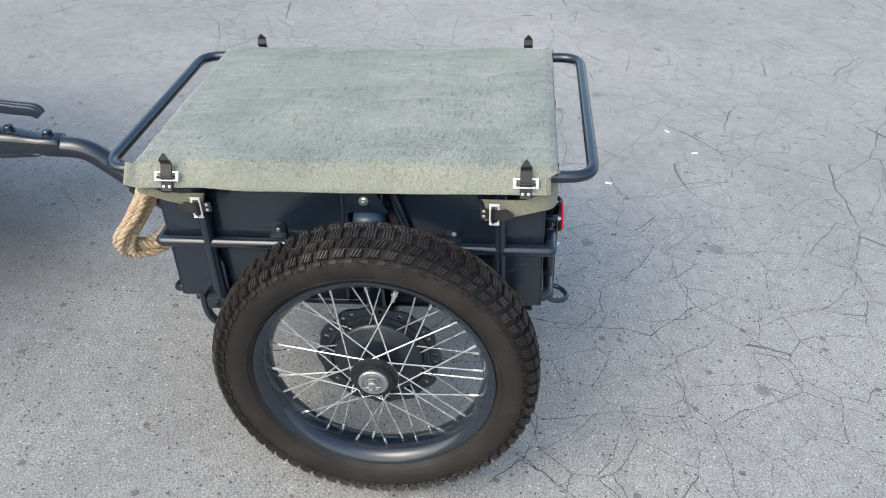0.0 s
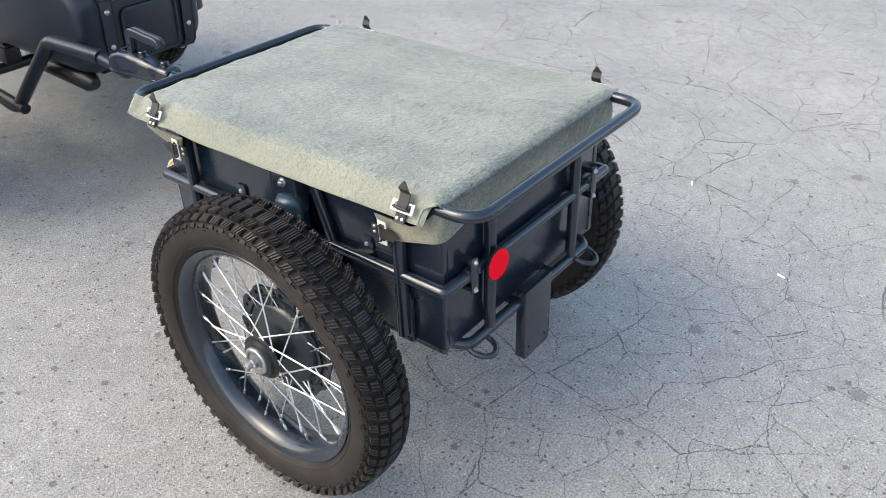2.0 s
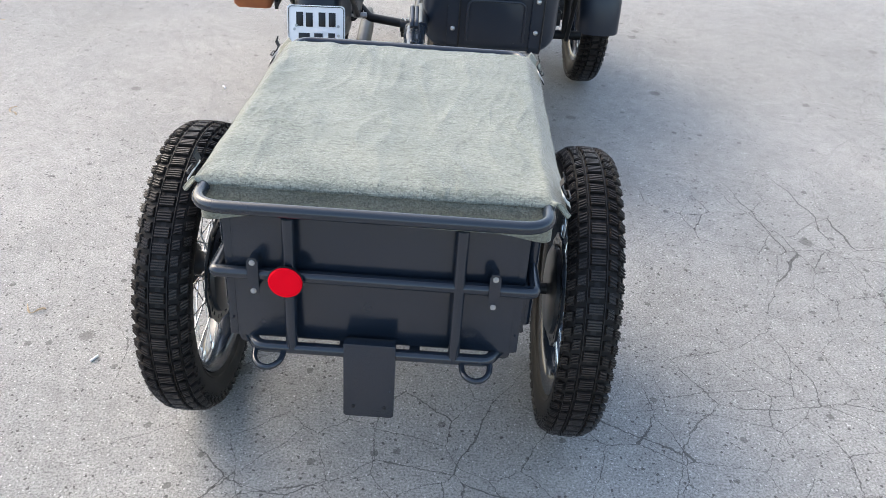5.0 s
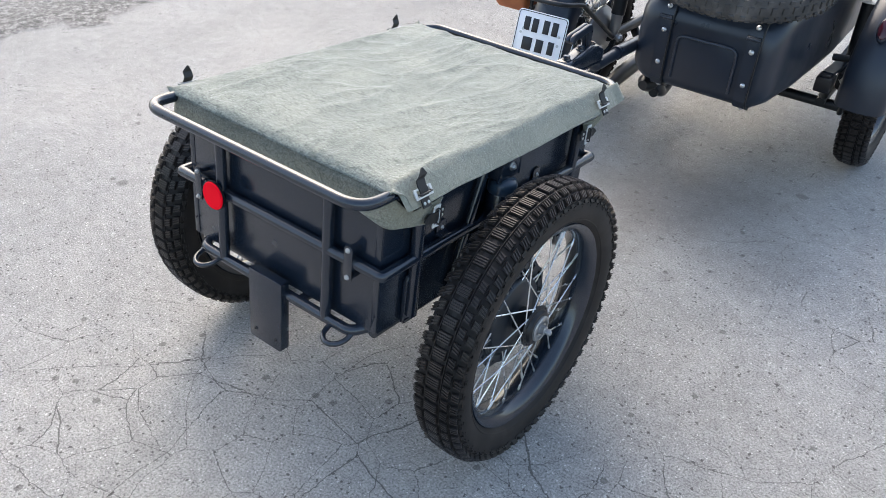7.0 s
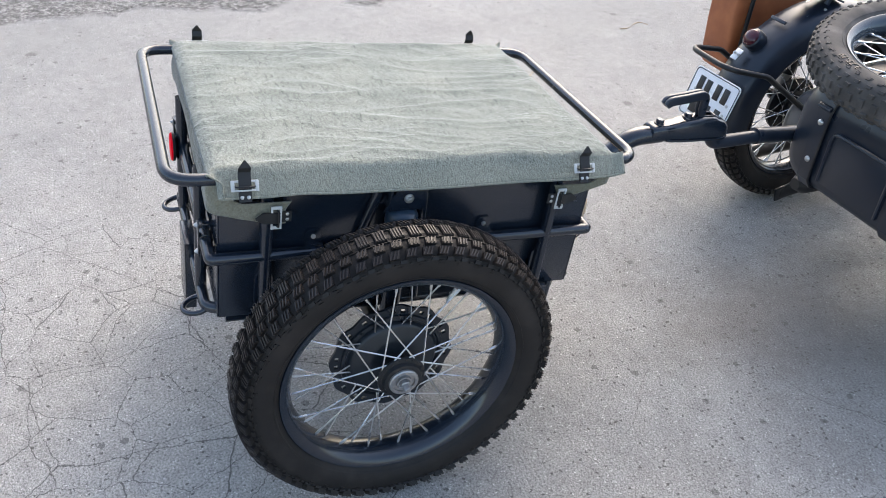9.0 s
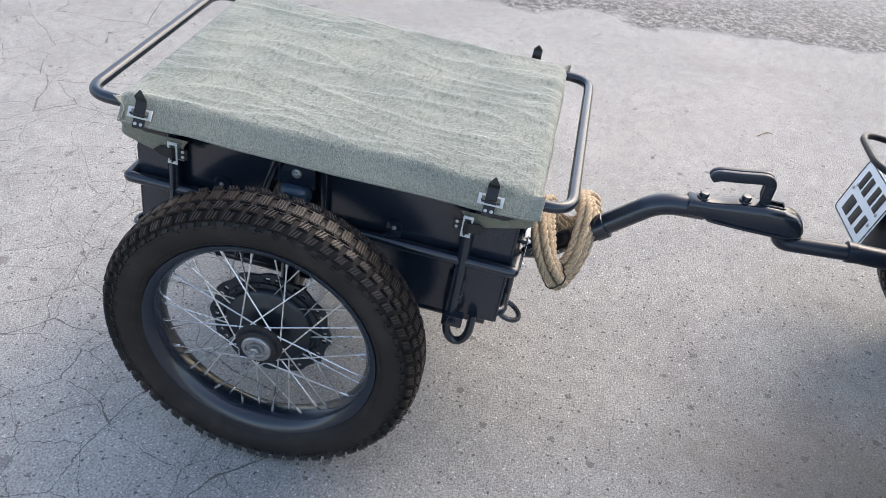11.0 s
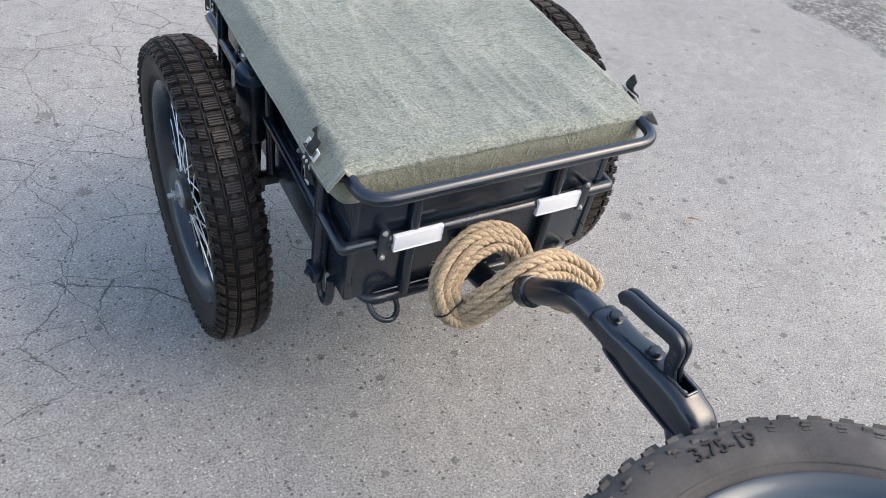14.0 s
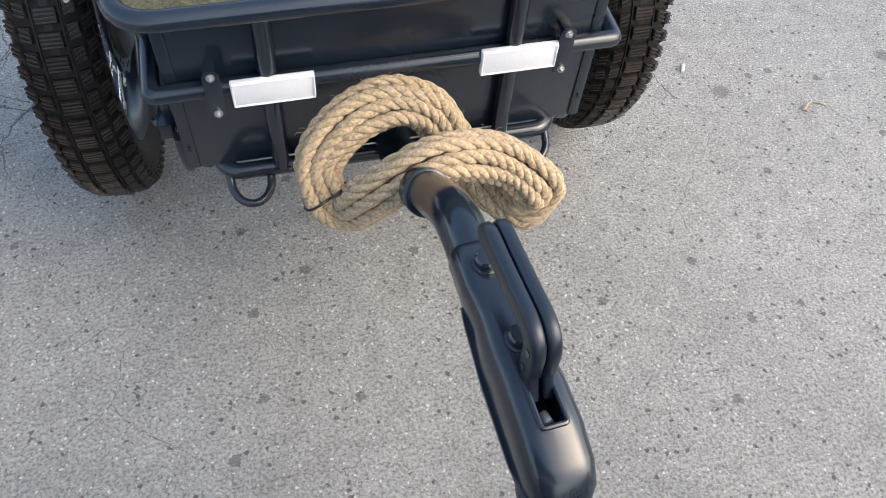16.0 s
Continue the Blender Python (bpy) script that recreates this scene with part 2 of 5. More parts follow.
def asphalt_mat():
    """Old bleached asphalt: aggregate specks, stains, wandering cracks."""
    m, t, b = node_mat("old_asphalt", (0.3, 0.29, 0.27), 0.85)
    v = world_coords(t)
    broad = tex(t, "Noise", 0.55, 6, v)
    mid = tex(t, "Noise", 3.2, 6, v)
    col = ramp(t, broad.outputs[0], [(0.30, (0.262, 0.257, 0.247)), (0.52, (0.310, 0.303, 0.288)), (0.72, (0.352, 0.340, 0.318))])
    col = mix(t, 0.8, col, ramp(t, mid.outputs[0], [(0.25, grey(0.88)), (0.5, grey(1.0)), (0.75, grey(1.09))]), "MULTIPLY")
    grain = tex(t, "Noise", 170, 5, v, Roughness=0.65)
    col = mix(t, 0.95, col, ramp(t, grain.outputs[0], [(0.36, grey(0.56)), (0.49, grey(1.0)), (0.62, grey(1.34))]), "MULTIPLY")
    mott = tex(t, "Noise", 24, 5, v, Roughness=0.7)
    col = mix(t, 0.9, col, ramp(t, mott.outputs[0], [(0.32, grey(0.84)), (0.5, grey(1.0)), (0.68, grey(1.13))]), "MULTIPLY")

    rag = tex(t, "Noise", 130, 3, v)
    ragged = t.nodes.new("ShaderNodeVectorMath")
    ragged.operation = "MULTIPLY_ADD"
    t.links.new(rag.outputs["Color"], ragged.inputs[0])
    ragged.inputs[1].default_value = (0.011, 0.011, 0.011)
    t.links.new(v, ragged.inputs[2])
    rough_v = ragged.outputs[0]

    # aggregate: dark pits and pale stones of two sizes
    def specks(scale, share, radius, tone, amount, channel=0):
        st = tex(t, "Voronoi", scale, 0, rough_v, Randomness=1.0)
        pick = t.nodes.new("ShaderNodeSeparateColor")
        t.links.new(st.outputs["Color"], pick.inputs[0])
        size = calc(t, "MULTIPLY", pick.outputs[2], radius * scale)
        soft = calc(t, "LESS_THAN", calc(t, "ADD", st.outputs["Distance"], calc(t, "MULTIPLY", grain.outputs[0], 0.25)), calc(t, "ADD", size, 0.12 + radius * scale * 0.35))
        on = calc(t, "MULTIPLY", calc(t, "LESS_THAN", pick.outputs[channel], share), soft)
        return on, mix(t, calc(t, "MULTIPLY", on, amount), col, tone)

    pit, col = specks(60, 0.20, 0.0042, (0.070, 0.064, 0.060), 0.78)
    pit2, col = specks(150, 0.22, 0.0017, (0.085, 0.080, 0.075), 0.62)
    near, col = specks(78, 0.10, 0.0028, (0.60, 0.59, 0.57), 0.62, 1)
    near2, col = specks(170, 0.13, 0.0017, (0.74, 0.73, 0.71), 0.62, 1)
    far_pit, col = specks(19, 0.13, 0.0085, (0.095, 0.090, 0.085), 0.62)
    scab, col = specks(4.6, 0.30, 0.0200, (0.120, 0.113, 0.106), 0.55)
    # cracks: continuous hairlines round uneven cells, dense behind the trailer
    warp = tex(t, "Noise", 2.4, 2, v, Roughness=0.5)
    jag = tex(t, "Noise", 19, 6, v, Roughness=0.7)
    shift = t.nodes.new("ShaderNodeVectorMath")
    shift.operation = "MULTIPLY_ADD"
    t.links.new(warp.outputs["Color"], shift.inputs[0])
    shift.inputs[1].default_value = (0.16, 0.16, 0.0)
    t.links.new(v, shift.inputs[2])
    shift2 = t.nodes.new("ShaderNodeVectorMath")
    shift2.operation = "MULTIPLY_ADD"
    t.links.new(jag.outputs["Color"], shift2.inputs[0])
    shift2.inputs[1].default_value = (0.031, 0.031, 0.0)
    t.links.new(shift.outputs[0], shift2.inputs[2])
    flat = t.nodes.new("ShaderNodeVectorMath")
    flat.operation = "MULTIPLY"
    flat.inputs[1].default_value = (1, 1, 0)
    t.links.new(shift2.outputs[0], flat.inputs[0])
    cr = tex(t, "Voronoi", 1.9, 0, flat.outputs[0], feature="DISTANCE_TO_EDGE")
    cr2 = tex(t, "Voronoi", 5.6, 0, flat.outputs[0], feature="DISTANCE_TO_EDGE")
    wid = tex(t, "Noise", 7, 3, v)
    zone = tex(t, "Noise", 0.8, 3, v)
    py = t.nodes.new("ShaderNodeSeparateXYZ")
    t.links.new(v, py.inputs[0])
    where = calc(t, "ADD", calc(t, "MULTIPLY", zone.outputs[0], 0.75), calc(t, "ADD", calc(t, "MULTIPLY", py.outputs[1], -0.10), calc(t, "MULTIPLY", py.outputs[0], 0.085)))
    z1 = ramp(t, where, [(0.29, grey(0.0)), (0.42, grey(1.0))])
    z2 = ramp(t, where, [(0.32, grey(0.0)), (0.44, grey(1.0))])
    w1 = calc(t, "MULTIPLY", calc(t, "MULTIPLY", calc(t, "ADD", calc(t, "MULTIPLY", wid.outputs[0], 1.0), -0.14), z1), 0.0058)
    w2 = calc(t, "MULTIPLY", calc(t, "MULTIPLY", calc(t, "ADD", calc(t, "MULTIPLY", wid.outputs[0], 0.9), -0.08), z2), 0.0135)
    l1 = calc(t, "LESS_THAN", cr.outputs[0], w1)
    l2 = calc(t, "LESS_THAN", cr2.outputs[0], w2)
    line = calc(t, "MAXIMUM", l1, l2)
    col = mix(t, calc(t, "MULTIPLY", line, 0.68), col, (0.052, 0.049, 0.047))
    # broken, gravelly band along one side of the yard
    px = t.nodes.new("ShaderNodeSeparateXYZ")
    t.links.new(v, px.inputs[0])
    edge = tex(t, "Noise", 2.4, 5, v)
    along = calc(t, "ADD", px.outputs[0], calc(t, "MULTIPLY", edge.outputs[0], 0.9))
    band = ramp(t, calc(t, "MULTIPLY", calc(t, "ADD", along, 3.2), 0.8), [(0.08, grey(0.40)), (0.30, grey(0.60)), (0.58, grey(0.80)), (0.65, grey(0.0))])
    chunk = tex(t, "Noise", 34, 5, v, Roughness=0.7)
    rubble = ramp(t, chunk.outputs[0], [(0.38, (0.050, 0.047, 0.044)), (0.5, (0.150, 0.144, 0.136)), (0.62, (0.36, 0.35, 0.33))])
    col = mix(t, band, col, rubble)
    # oil spots
    sp = tex(t, "Voronoi", 1.35, 0, v, Randomness=1.0)
    spn = tex(t, "Noise", 18, 3, v)
    rad = calc(t, "ADD", sp.outputs["Distance"], calc(t, "MULTIPLY", spn.outputs[0], 0.06))
    spot = ramp(t, rad, [(0.052, grey(0.55)), (0.066, grey(0.0))])
    col = mix(t, spot, col, (0.10, 0.095, 0.090))
    # brown earthy stain, deepened to carry the shade under the sidecar
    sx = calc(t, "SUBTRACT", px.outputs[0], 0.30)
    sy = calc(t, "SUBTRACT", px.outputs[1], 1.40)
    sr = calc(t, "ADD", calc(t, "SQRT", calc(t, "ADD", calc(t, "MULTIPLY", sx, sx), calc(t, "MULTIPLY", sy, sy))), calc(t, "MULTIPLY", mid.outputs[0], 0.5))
    stain_shade = ramp(t, sr, [(0.40, grey(0.58)), (0.85, grey(0.0))])
    col = mix(t, stain_shade, col, (0.155, 0.132, 0.112))
    t.links.new(col, b.inputs["Base Color"])
    hgt = calc(t, "ADD", calc(t, "MULTIPLY", grain.outputs[0], 0.55), calc(t, "SUBTRACT", calc(t, "MULTIPLY", near, 0.5), calc(t, "MULTIPLY", pit, 0.9)))
    peb = tex(t, "Noise", 300, 3, v, Roughness=0.6)
    hgt = calc(t, "ADD", hgt, calc(t, "MULTIPLY", peb.outputs[0], 0.7))
    hgt = calc(t, "SUBTRACT", hgt, calc(t, "MULTIPLY", line, 2.2))
    b.inputs["Roughness"].default_value = 0.86
    b.inputs["Specular IOR Level"].default_value = 0.35
    hgt = calc(t, "ADD", hgt, calc(t, "MULTIPLY", calc(t, "MULTIPLY", chunk.outputs[0], band), 6.0))
    bump(t, b, hgt, 1.0, 0.0050)
    return m


ASPHALT = asphalt_mat()


# ---- mesh helpers ----
def part(name, bm, mat, parent=None, label="", m=None, angle=38):
    """One mesh object out of a bmesh, under a thing or a part."""
    me = bpy.data.meshes.new(name)
    bmesh.ops.recalc_face_normals(bm, faces=bm.faces)
    bm.to_mesh(me)
    bm.free()
    me.polygons.foreach_set("use_smooth", [True] * len(me.polygons))
    me.set_sharp_from_angle(angle=radians(angle))
    me.materials.append(mat)
    return placed(name, me, parent, label, m)


def placed(name, me, parent=None, label="", m=None):
    ob = new(name, me)
    ob.parent = parent
    if m is not None:
        ob.matrix_basis = m
    if label:
        tagged(ob, label)
    return ob


def box(bm, centre, size, bevel=0.002, rot=(0, 0, 0), seg=2):
    r = bmesh.ops.create_cube(bm, size=1.0)
    vs = r["verts"]
    bmesh.ops.scale(bm, vec=size, verts=vs)
    if bevel:
        es = list({e for v in vs for e in v.link_edges})
        g = bmesh.ops.bevel(bm, geom=es, offset=bevel, segments=seg, affect="EDGES", profile=0.5)
        vs = list({v for f in g["faces"] for v in f.verts} | {v for v in vs if v.is_valid})
    bmesh.ops.transform(bm, matrix=pose(*centre, *rot), verts=vs)
    return vs


def fillet(pts, radius, n=6, closed=False):
    """Rounds the corners of a polyline."""
    pts = [Vector(p) for p in pts]
    out = []
    count = len(pts)
    for i, p in enumerate(pts):
        if not closed and i in (0, count - 1):
            out.append(p)
            continue
        a, c = pts[i - 1], pts[(i + 1) % count]
        da, dc = (a - p), (c - p)
        turn = da.angle(dc)
        if turn > 3.1:
            out.append(p)
            continue
        cut = min(radius / math.tan(turn / 2), da.length * 0.48, dc.length * 0.48)
        s, e = p + da.normalized() * cut, p + dc.normalized() * cut
        for k in range(n + 1):
            u = k / n
            out.append((1 - u) ** 2 * s + 2 * u * (1 - u) * p + u * u * e)
    return out


def tube(bm, pts, r, seg=12, closed=False, caps=True):
    """Sweeps a circle (or radii, point by point) along points."""
    pts = [Vector(p) for p in pts]
    n = len(pts)
    radii = r if isinstance(r, (list, tuple)) else [r] * n
    tans = []
    for i in range(n):
        a = pts[(i - 1) % n] if closed or i else pts[i]
        b = pts[(i + 1) % n] if closed or i < n - 1 else pts[i]
        tans.append((b - a).normalized())
    up = Vector((0, 0, 1)) if abs(tans[0].z) < 0.9 else Vector((1, 0, 0))
    side = tans[0].cross(up).normalized()
    rings = []
    for i in range(n):
        side = (side - tans[i] * side.dot(tans[i])).normalized()
        other = tans[i].cross(side)
        rings.append([bm.verts.new(pts[i] + (side * math.cos(k * math.tau / seg) + other * math.sin(k * math.tau / seg)) * radii[i]) for k in range(seg)])
    for i in range(n if closed else n - 1):
        a, b = rings[i], rings[(i + 1) % n]
        for k in range(seg):
            bm.faces.new((a[k], a[(k + 1) % seg], b[(k + 1) % seg], b[k]))
    if caps and not closed:
        bm.faces.new(rings[0])
        bm.faces.new(rings[-1])


def rod(bm, a, b, r, seg=12):
    tube(bm, [a, b], r, seg)


def lathe(bm, profile, m=Matrix(), seg=48, closed=False):
    """Turns (x, radius) pairs round the local x axis."""
    rings = []
    for x, r in profile:
        rings.append([bm.verts.new(m @ Vector((x, r * math.cos(k * math.tau / seg), r * math.sin(k * math.tau / seg)))) for k in range(seg)])
    pairs = list(zip(rings, rings[1:])) + ([(rings[-1], rings[0])] if closed else [])
    for a, b in pairs:
        for k in range(seg):
            bm.faces.new((a[k], a[(k + 1) % seg], b[(k + 1) % seg], b[k]))
    if not closed:
        bm.faces.new(rings[0])
        bm.faces.new(rings[-1])


def prism(bm, poly, thick, m=Matrix(), bevel=0.0):
    """A flat plate: a polygon in local xy, thick along local z (centred)."""
    lo = [bm.verts.new((x, y, -thick / 2)) for x, y in poly]
    hi = [bm.verts.new((x, y, thick / 2)) for x, y in poly]
    fs = [bm.faces.new(lo[::-1]), bm.faces.new(hi)]
    n = len(poly)
    for k in range(n):
        fs.append(bm.faces.new((lo[k], lo[(k + 1) % n], hi[(k + 1) % n], hi[k])))
    vs = lo + hi
    if bevel:
        es = list({e for f in fs[:2] for e in f.edges})
        g = bmesh.ops.bevel(bm, geom=es, offset=bevel, segments=2, affect="EDGES", profile=0.5)
        vs = list({v for f in g["faces"] for v in f.verts} | {v for v in vs if v.is_valid})
    bmesh.ops.transform(bm, matrix=m, verts=vs)


def hexbolt(bm, at, along, r=0.007, h=0.006, washer=True):
    """A bolt head with its washer and thread end, looking along a direction."""
    d = Vector(along).normalized()
    at = Vector(at)
    if washer:
        tube(bm, [at, at + d * 0.0018], r * 1.45, 14)
    tube(bm, [at + d * 0.0015, at + d * (h * 0.8), at + d * h], [r, r, r * 0.86], 6)
    tube(bm, [at + d * h, at + d * (h + r * 0.35)], r * 0.5, 8)


def thing(name, m, label, category, group=""):
    e = new(name)
    e.empty_display_size = 0.1
    e.matrix_world = m
    return tagged(e, label, category, group)


B = bmesh.new
XR, YR, ZR = (lambda a: Matrix.Rotation(radians(a), 4, "X")), (lambda a: Matrix.Rotation(radians(a), 4, "Y")), (lambda a: Matrix.Rotation(radians(a), 4, "Z"))


def at(x, y, z):
    return Matrix.Translation((x, y, z))

GROUND = -0.012


# ---- ground ----
def ground():
    bm = B()
    bmesh.ops.create_grid(bm, x_segments=40, y_segments=40, size=400)
    bmesh.ops.translate(bm, vec=(0, 0, GROUND), verts=bm.verts)
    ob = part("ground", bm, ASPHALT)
    tagged(ob, "old bleached grey asphalt with wandering cracks and pale aggregate", "ground", kind="structure")


ground()


# ---- wheels ----
R_TYRE = 0.341


def tyre_mesh():
    bm = B()
    half = [(0.028, 0.246), (0.0335, 0.2550), (0.0400, 0.2620), (0.0470, 0.2720), (0.0510, 0.286), (0.0525, 0.300), (0.0500, 0.316), (0.0440, 0.3285), (0.034, 0.3355), (0.020, 0.3395), (0.007, 0.3408)]
    prof = [(-x, r) for x, r in half] + [(x, r) for x, r in half[::-1]]
    lathe(bm, prof + [(0.024, 0.240), (-0.024, 0.240)], seg=120, closed=True)
    # moulded rings and small tabs on the side walls
    for s in (-1, 1):
        lathe(bm, [(s * 0.0440, 0.2660), (s * 0.0462, 0.2675), (s * 0.0470, 0.2700), (s * 0.0455, 0.2710)], seg=96, closed=True)
        for k in range(48):
            a = (k + 0.25) * math.tau / 48
            for d, r in ((0.0, 0.3115), (0.0, 0.3055)):
                box(bm, (0, 0, 0), (0.003, 0.010, 0.0026), 0)
                bm.verts.ensure_lookup_table()
                vs = bm.verts[-8:]
                bmesh.ops.transform(bm, matrix=Matrix.Rotation(a + d, 4, "X") @ at(s * 0.0513, 0, r), verts=vs)
    # the crown takes the darker rubber that carries the groove shade
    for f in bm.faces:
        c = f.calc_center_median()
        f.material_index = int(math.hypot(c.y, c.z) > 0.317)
    return bm


def block(x0, x1, c0, c1, r0, r1, lean, inset=0.0012):
    """Corners of one tread block: across x0..x1, round c0..c1 (metres), from r0 up to r1, tilted out by lean degrees."""
    out = []
    for r, g in ((r0, 0.0), (r1, inset)):
        for x, c in ((x0 + g, c0 + g), (x1 - g, c0 + g), (x1 - g, c1 - g), (x0 + g, c1 - g)):
            out.append((x, c, r))
    return out


def tread_mesh(N=64, plain=False):
    """Rows of knobs round the tyre, ribbed or plain and rounded."""
    verts, faces, lit_worn = [], [], []
    pitch = math.tau / N

    def add(corners, ang, skew=0.0, tilt=0.0, hx=0.0, hr=0.0, rib=0):
        base = len(verts)
        ct, st = math.cos(tilt), math.sin(tilt)
        for x, c, r in corners:
            dx, dr = x - hx, r - hr
            x2, r2 = hx + dx * ct + dr * st, hr - dx * st + dr * ct
            a = ang + (c + skew * dx) / 0.345
            verts.append((x2, -math.sin(a) * r2, math.cos(a) * r2))
        for q in ((4, 5, 6, 7), (0, 1, 5, 4), (1, 2, 6, 5), (2, 3, 7, 6), (3, 0, 4, 7)):
            faces.append([base + i for i in q])
            lit_worn.append(rib)

    for k in range(N if plain else 0):
        a = k * pitch
        add(block(-0.0130, 0.0130, -0.0105, 0.0105, 0.334, 0.3465, 0, 0.0028), a)
        for s in (-1, 1):
            add(block(s * 0.0255 - 0.0075, s * 0.0255 + 0.0075, -0.0105, 0.0105, 0.328, 0.3445, 0, 0.0030), a + 0.5 * pitch, s * 0.25, s * 0.20, s * 0.0255, 0.3360)
            add(block(s * 0.0395 - 0.0065, s * 0.0395 + 0.0065, -0.0105, 0.0105, 0.318, 0.3355, 0, 0.0030), a, s * 0.2, s * 0.55, s * 0.0395, 0.3280)
            add(block(s * 0.0485 - 0.0055, s * 0.0485 + 0.0055, -0.0085, 0.0085, 0.308, 0.3195, 0, 0.0030), a + 0.5 * pitch, 0, s * 1.05, s * 0.0485, 0.3150)
    for k in range(0 if plain else N):
        a = k * pitch
        # centre: a block with four ribs along the axle
        add(block(-0.0148, 0.0148, -0.0122, 0.0122, 0.336, 0.3455, 0, 0.0012), a)
        for i in range(4):
            c = -0.0085 + i * 0.00567
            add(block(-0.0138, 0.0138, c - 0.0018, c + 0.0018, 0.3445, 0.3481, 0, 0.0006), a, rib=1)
        # low bridge between the blocks
        add(block(-0.0060, 0.0060, 0.0115, 0.0225, 0.336, 0.3410, 0, 0.0010), a)
        for s in (-1, 1):
            # thin ridge between the rows
            add(block(s * 0.0176 - 0.0011, s * 0.0176 + 0.0011, -0.0180, 0.0180, 0.336, 0.3432, 0, 0.0004), a)
            # inner side row, three slanting ribs
            b2 = a + 0.30 * pitch
            add(block(s * 0.0278 - 0.0080, s * 0.0278 + 0.0080, -0.0118, 0.0118, 0.330, 0.3430, 0, 0.0012), b2, s * 0.15, s * 0.22, s * 0.0278, 0.3360)
            for i in range(3):
                c = -0.0070 + i * 0.0070
                add(block(s * 0.0278 - 0.0072, s * 0.0278 + 0.0072, c - 0.0017, c + 0.0017, 0.3415, 0.3462, 0, 0.0006), b2, s * 0.45, s * 0.22, s * 0.0278, 0.3360, 1)
            # shoulder row: broad blocks with slanting ribs
            b3 = a + 0.62 * pitch
            add(block(s * 0.0425 - 0.0086, s * 0.0425 + 0.0086, -0.0115, 0.0115, 0.316, 0.3345, 0, 0.0016), b3, s * 0.25, s * 0.66, s * 0.0425, 0.3270)
            for i in range(3):
                c = -0.0068 + i * 0.0068
                add(block(s * 0.0425 - 0.0076, s * 0.0425 + 0.0076, c - 0.0018, c + 0.0018, 0.3333, 0.3372, 0, 0.0006), b3, s * 0.55, s * 0.66, s * 0.0425, 0.3270, 1)
            # low lugs at the edge
            add(block(s * 0.0495 - 0.0048, s * 0.0495 + 0.0048, -0.0085, 0.0085, 0.308, 0.3190, 0, 0.0014), a + 0.12 * pitch, s * 0.2, s * 1.08, s * 0.0495, 0.3160)
            # short ticks on the wall
            add(block(s * 0.0500 - 0.0022, s * 0.0500 + 0.0022, -0.0045, 0.0045, 0.306, 0.3160, 0, 0.0010), a + 0.62 * pitch, 0, s * 1.15, s * 0.0500, 0.3120)
    me = bpy.data.meshes.new("tread")
    me.from_pydata(verts, [], faces)
    me.polygons.foreach_set("material_index", lit_worn)
    bm = B()
    bm.from_mesh(me)
    bpy.data.meshes.remove(me)
    return bm


def rim_mesh():
    bm = B()
    prof = [(-0.0340, 0.2575), (-0.0375, 0.2578), (-0.0395, 0.2560), (-0.0390, 0.2525), (-0.0335, 0.2440), (-0.0300, 0.2385), (-0.0240, 0.2350), (-0.0130, 0.2290), (0, 0.2275)]
    ring = prof + [(-x, r) for x, r in prof[-2::-1]] + [(0.031, 0.2550), (0.026, 0.2440), (0.012, 0.2330), (-0.012, 0.2330), (-0.026, 0.2440), (-0.031, 0.2550)]
    lathe(bm, ring, seg=96, closed=True)
    return bm


def hub_mesh():
    bm = B()
    lathe(bm, [(-0.042, 0.020), (-0.042, 0.047), (-0.037, 0.049), (-0.033, 0.047), (-0.030, 0.036), (-0.012, 0.030), (0.010, 0.030), (0.022, 0.038), (0.026, 0.051), (0.030, 0.0535), (0.034, 0.052), (0.036, 0.044), (0.044, 0.041), (0.0455, 0.036), (0.0455, 0.012)], seg=44)
    for k in range(20):
        a = (k + 0.4) * math.tau / 20
        hexbolt(bm, (0.033, 0.0475 * math.cos(a), 0.0475 * math.sin(a)), (1, 0, 0), 0.0026, 0.003, False)
    return bm


def make_wheel(owner, m, name="wheel", label="", lug=True, dusty=False):
    """Wire-spoked wheel; its axle is the local x axis and its outer side faces +x."""
    hub = placed(name, WHEEL["hub"], owner, label, m)
    grow = Matrix.Diagonal((1.10, 1.02, 1.02, 1))
    kind = "_dusty" if dusty else ""
    placed("tyre", WHEEL["tyre" + kind], hub, "dusty grey-brown rubber tyre" if dusty else "brown-black rubber tyre", grow)
    placed("tread", WHEEL["tread" + kind], hub, "dusty ribbed rubber knobs" if dusty else "black ribbed rubber knobs", grow)
    placed("rim", WHEEL["rim"], hub, "dark blue-grey painted steel rim", grow)
    if lug:
        placed("axle_cap", WHEEL["cap"], hub, "dull grey metal hub cap with axle nut")
    placed("valve", WHEEL["valve"], hub, "bright metal tyre valve")
    for k in range(40):
        kind = WHEEL["spokes"][k % 4]
        placed("spoke", kind, hub, "", XR(k * 9.0))
    return hub


def mesh_of(name, bm, mat, angle=38):
    ob = part(name, bm, mat, angle=angle)
    me = ob.data
    bpy.data.objects.remove(ob)
    return me


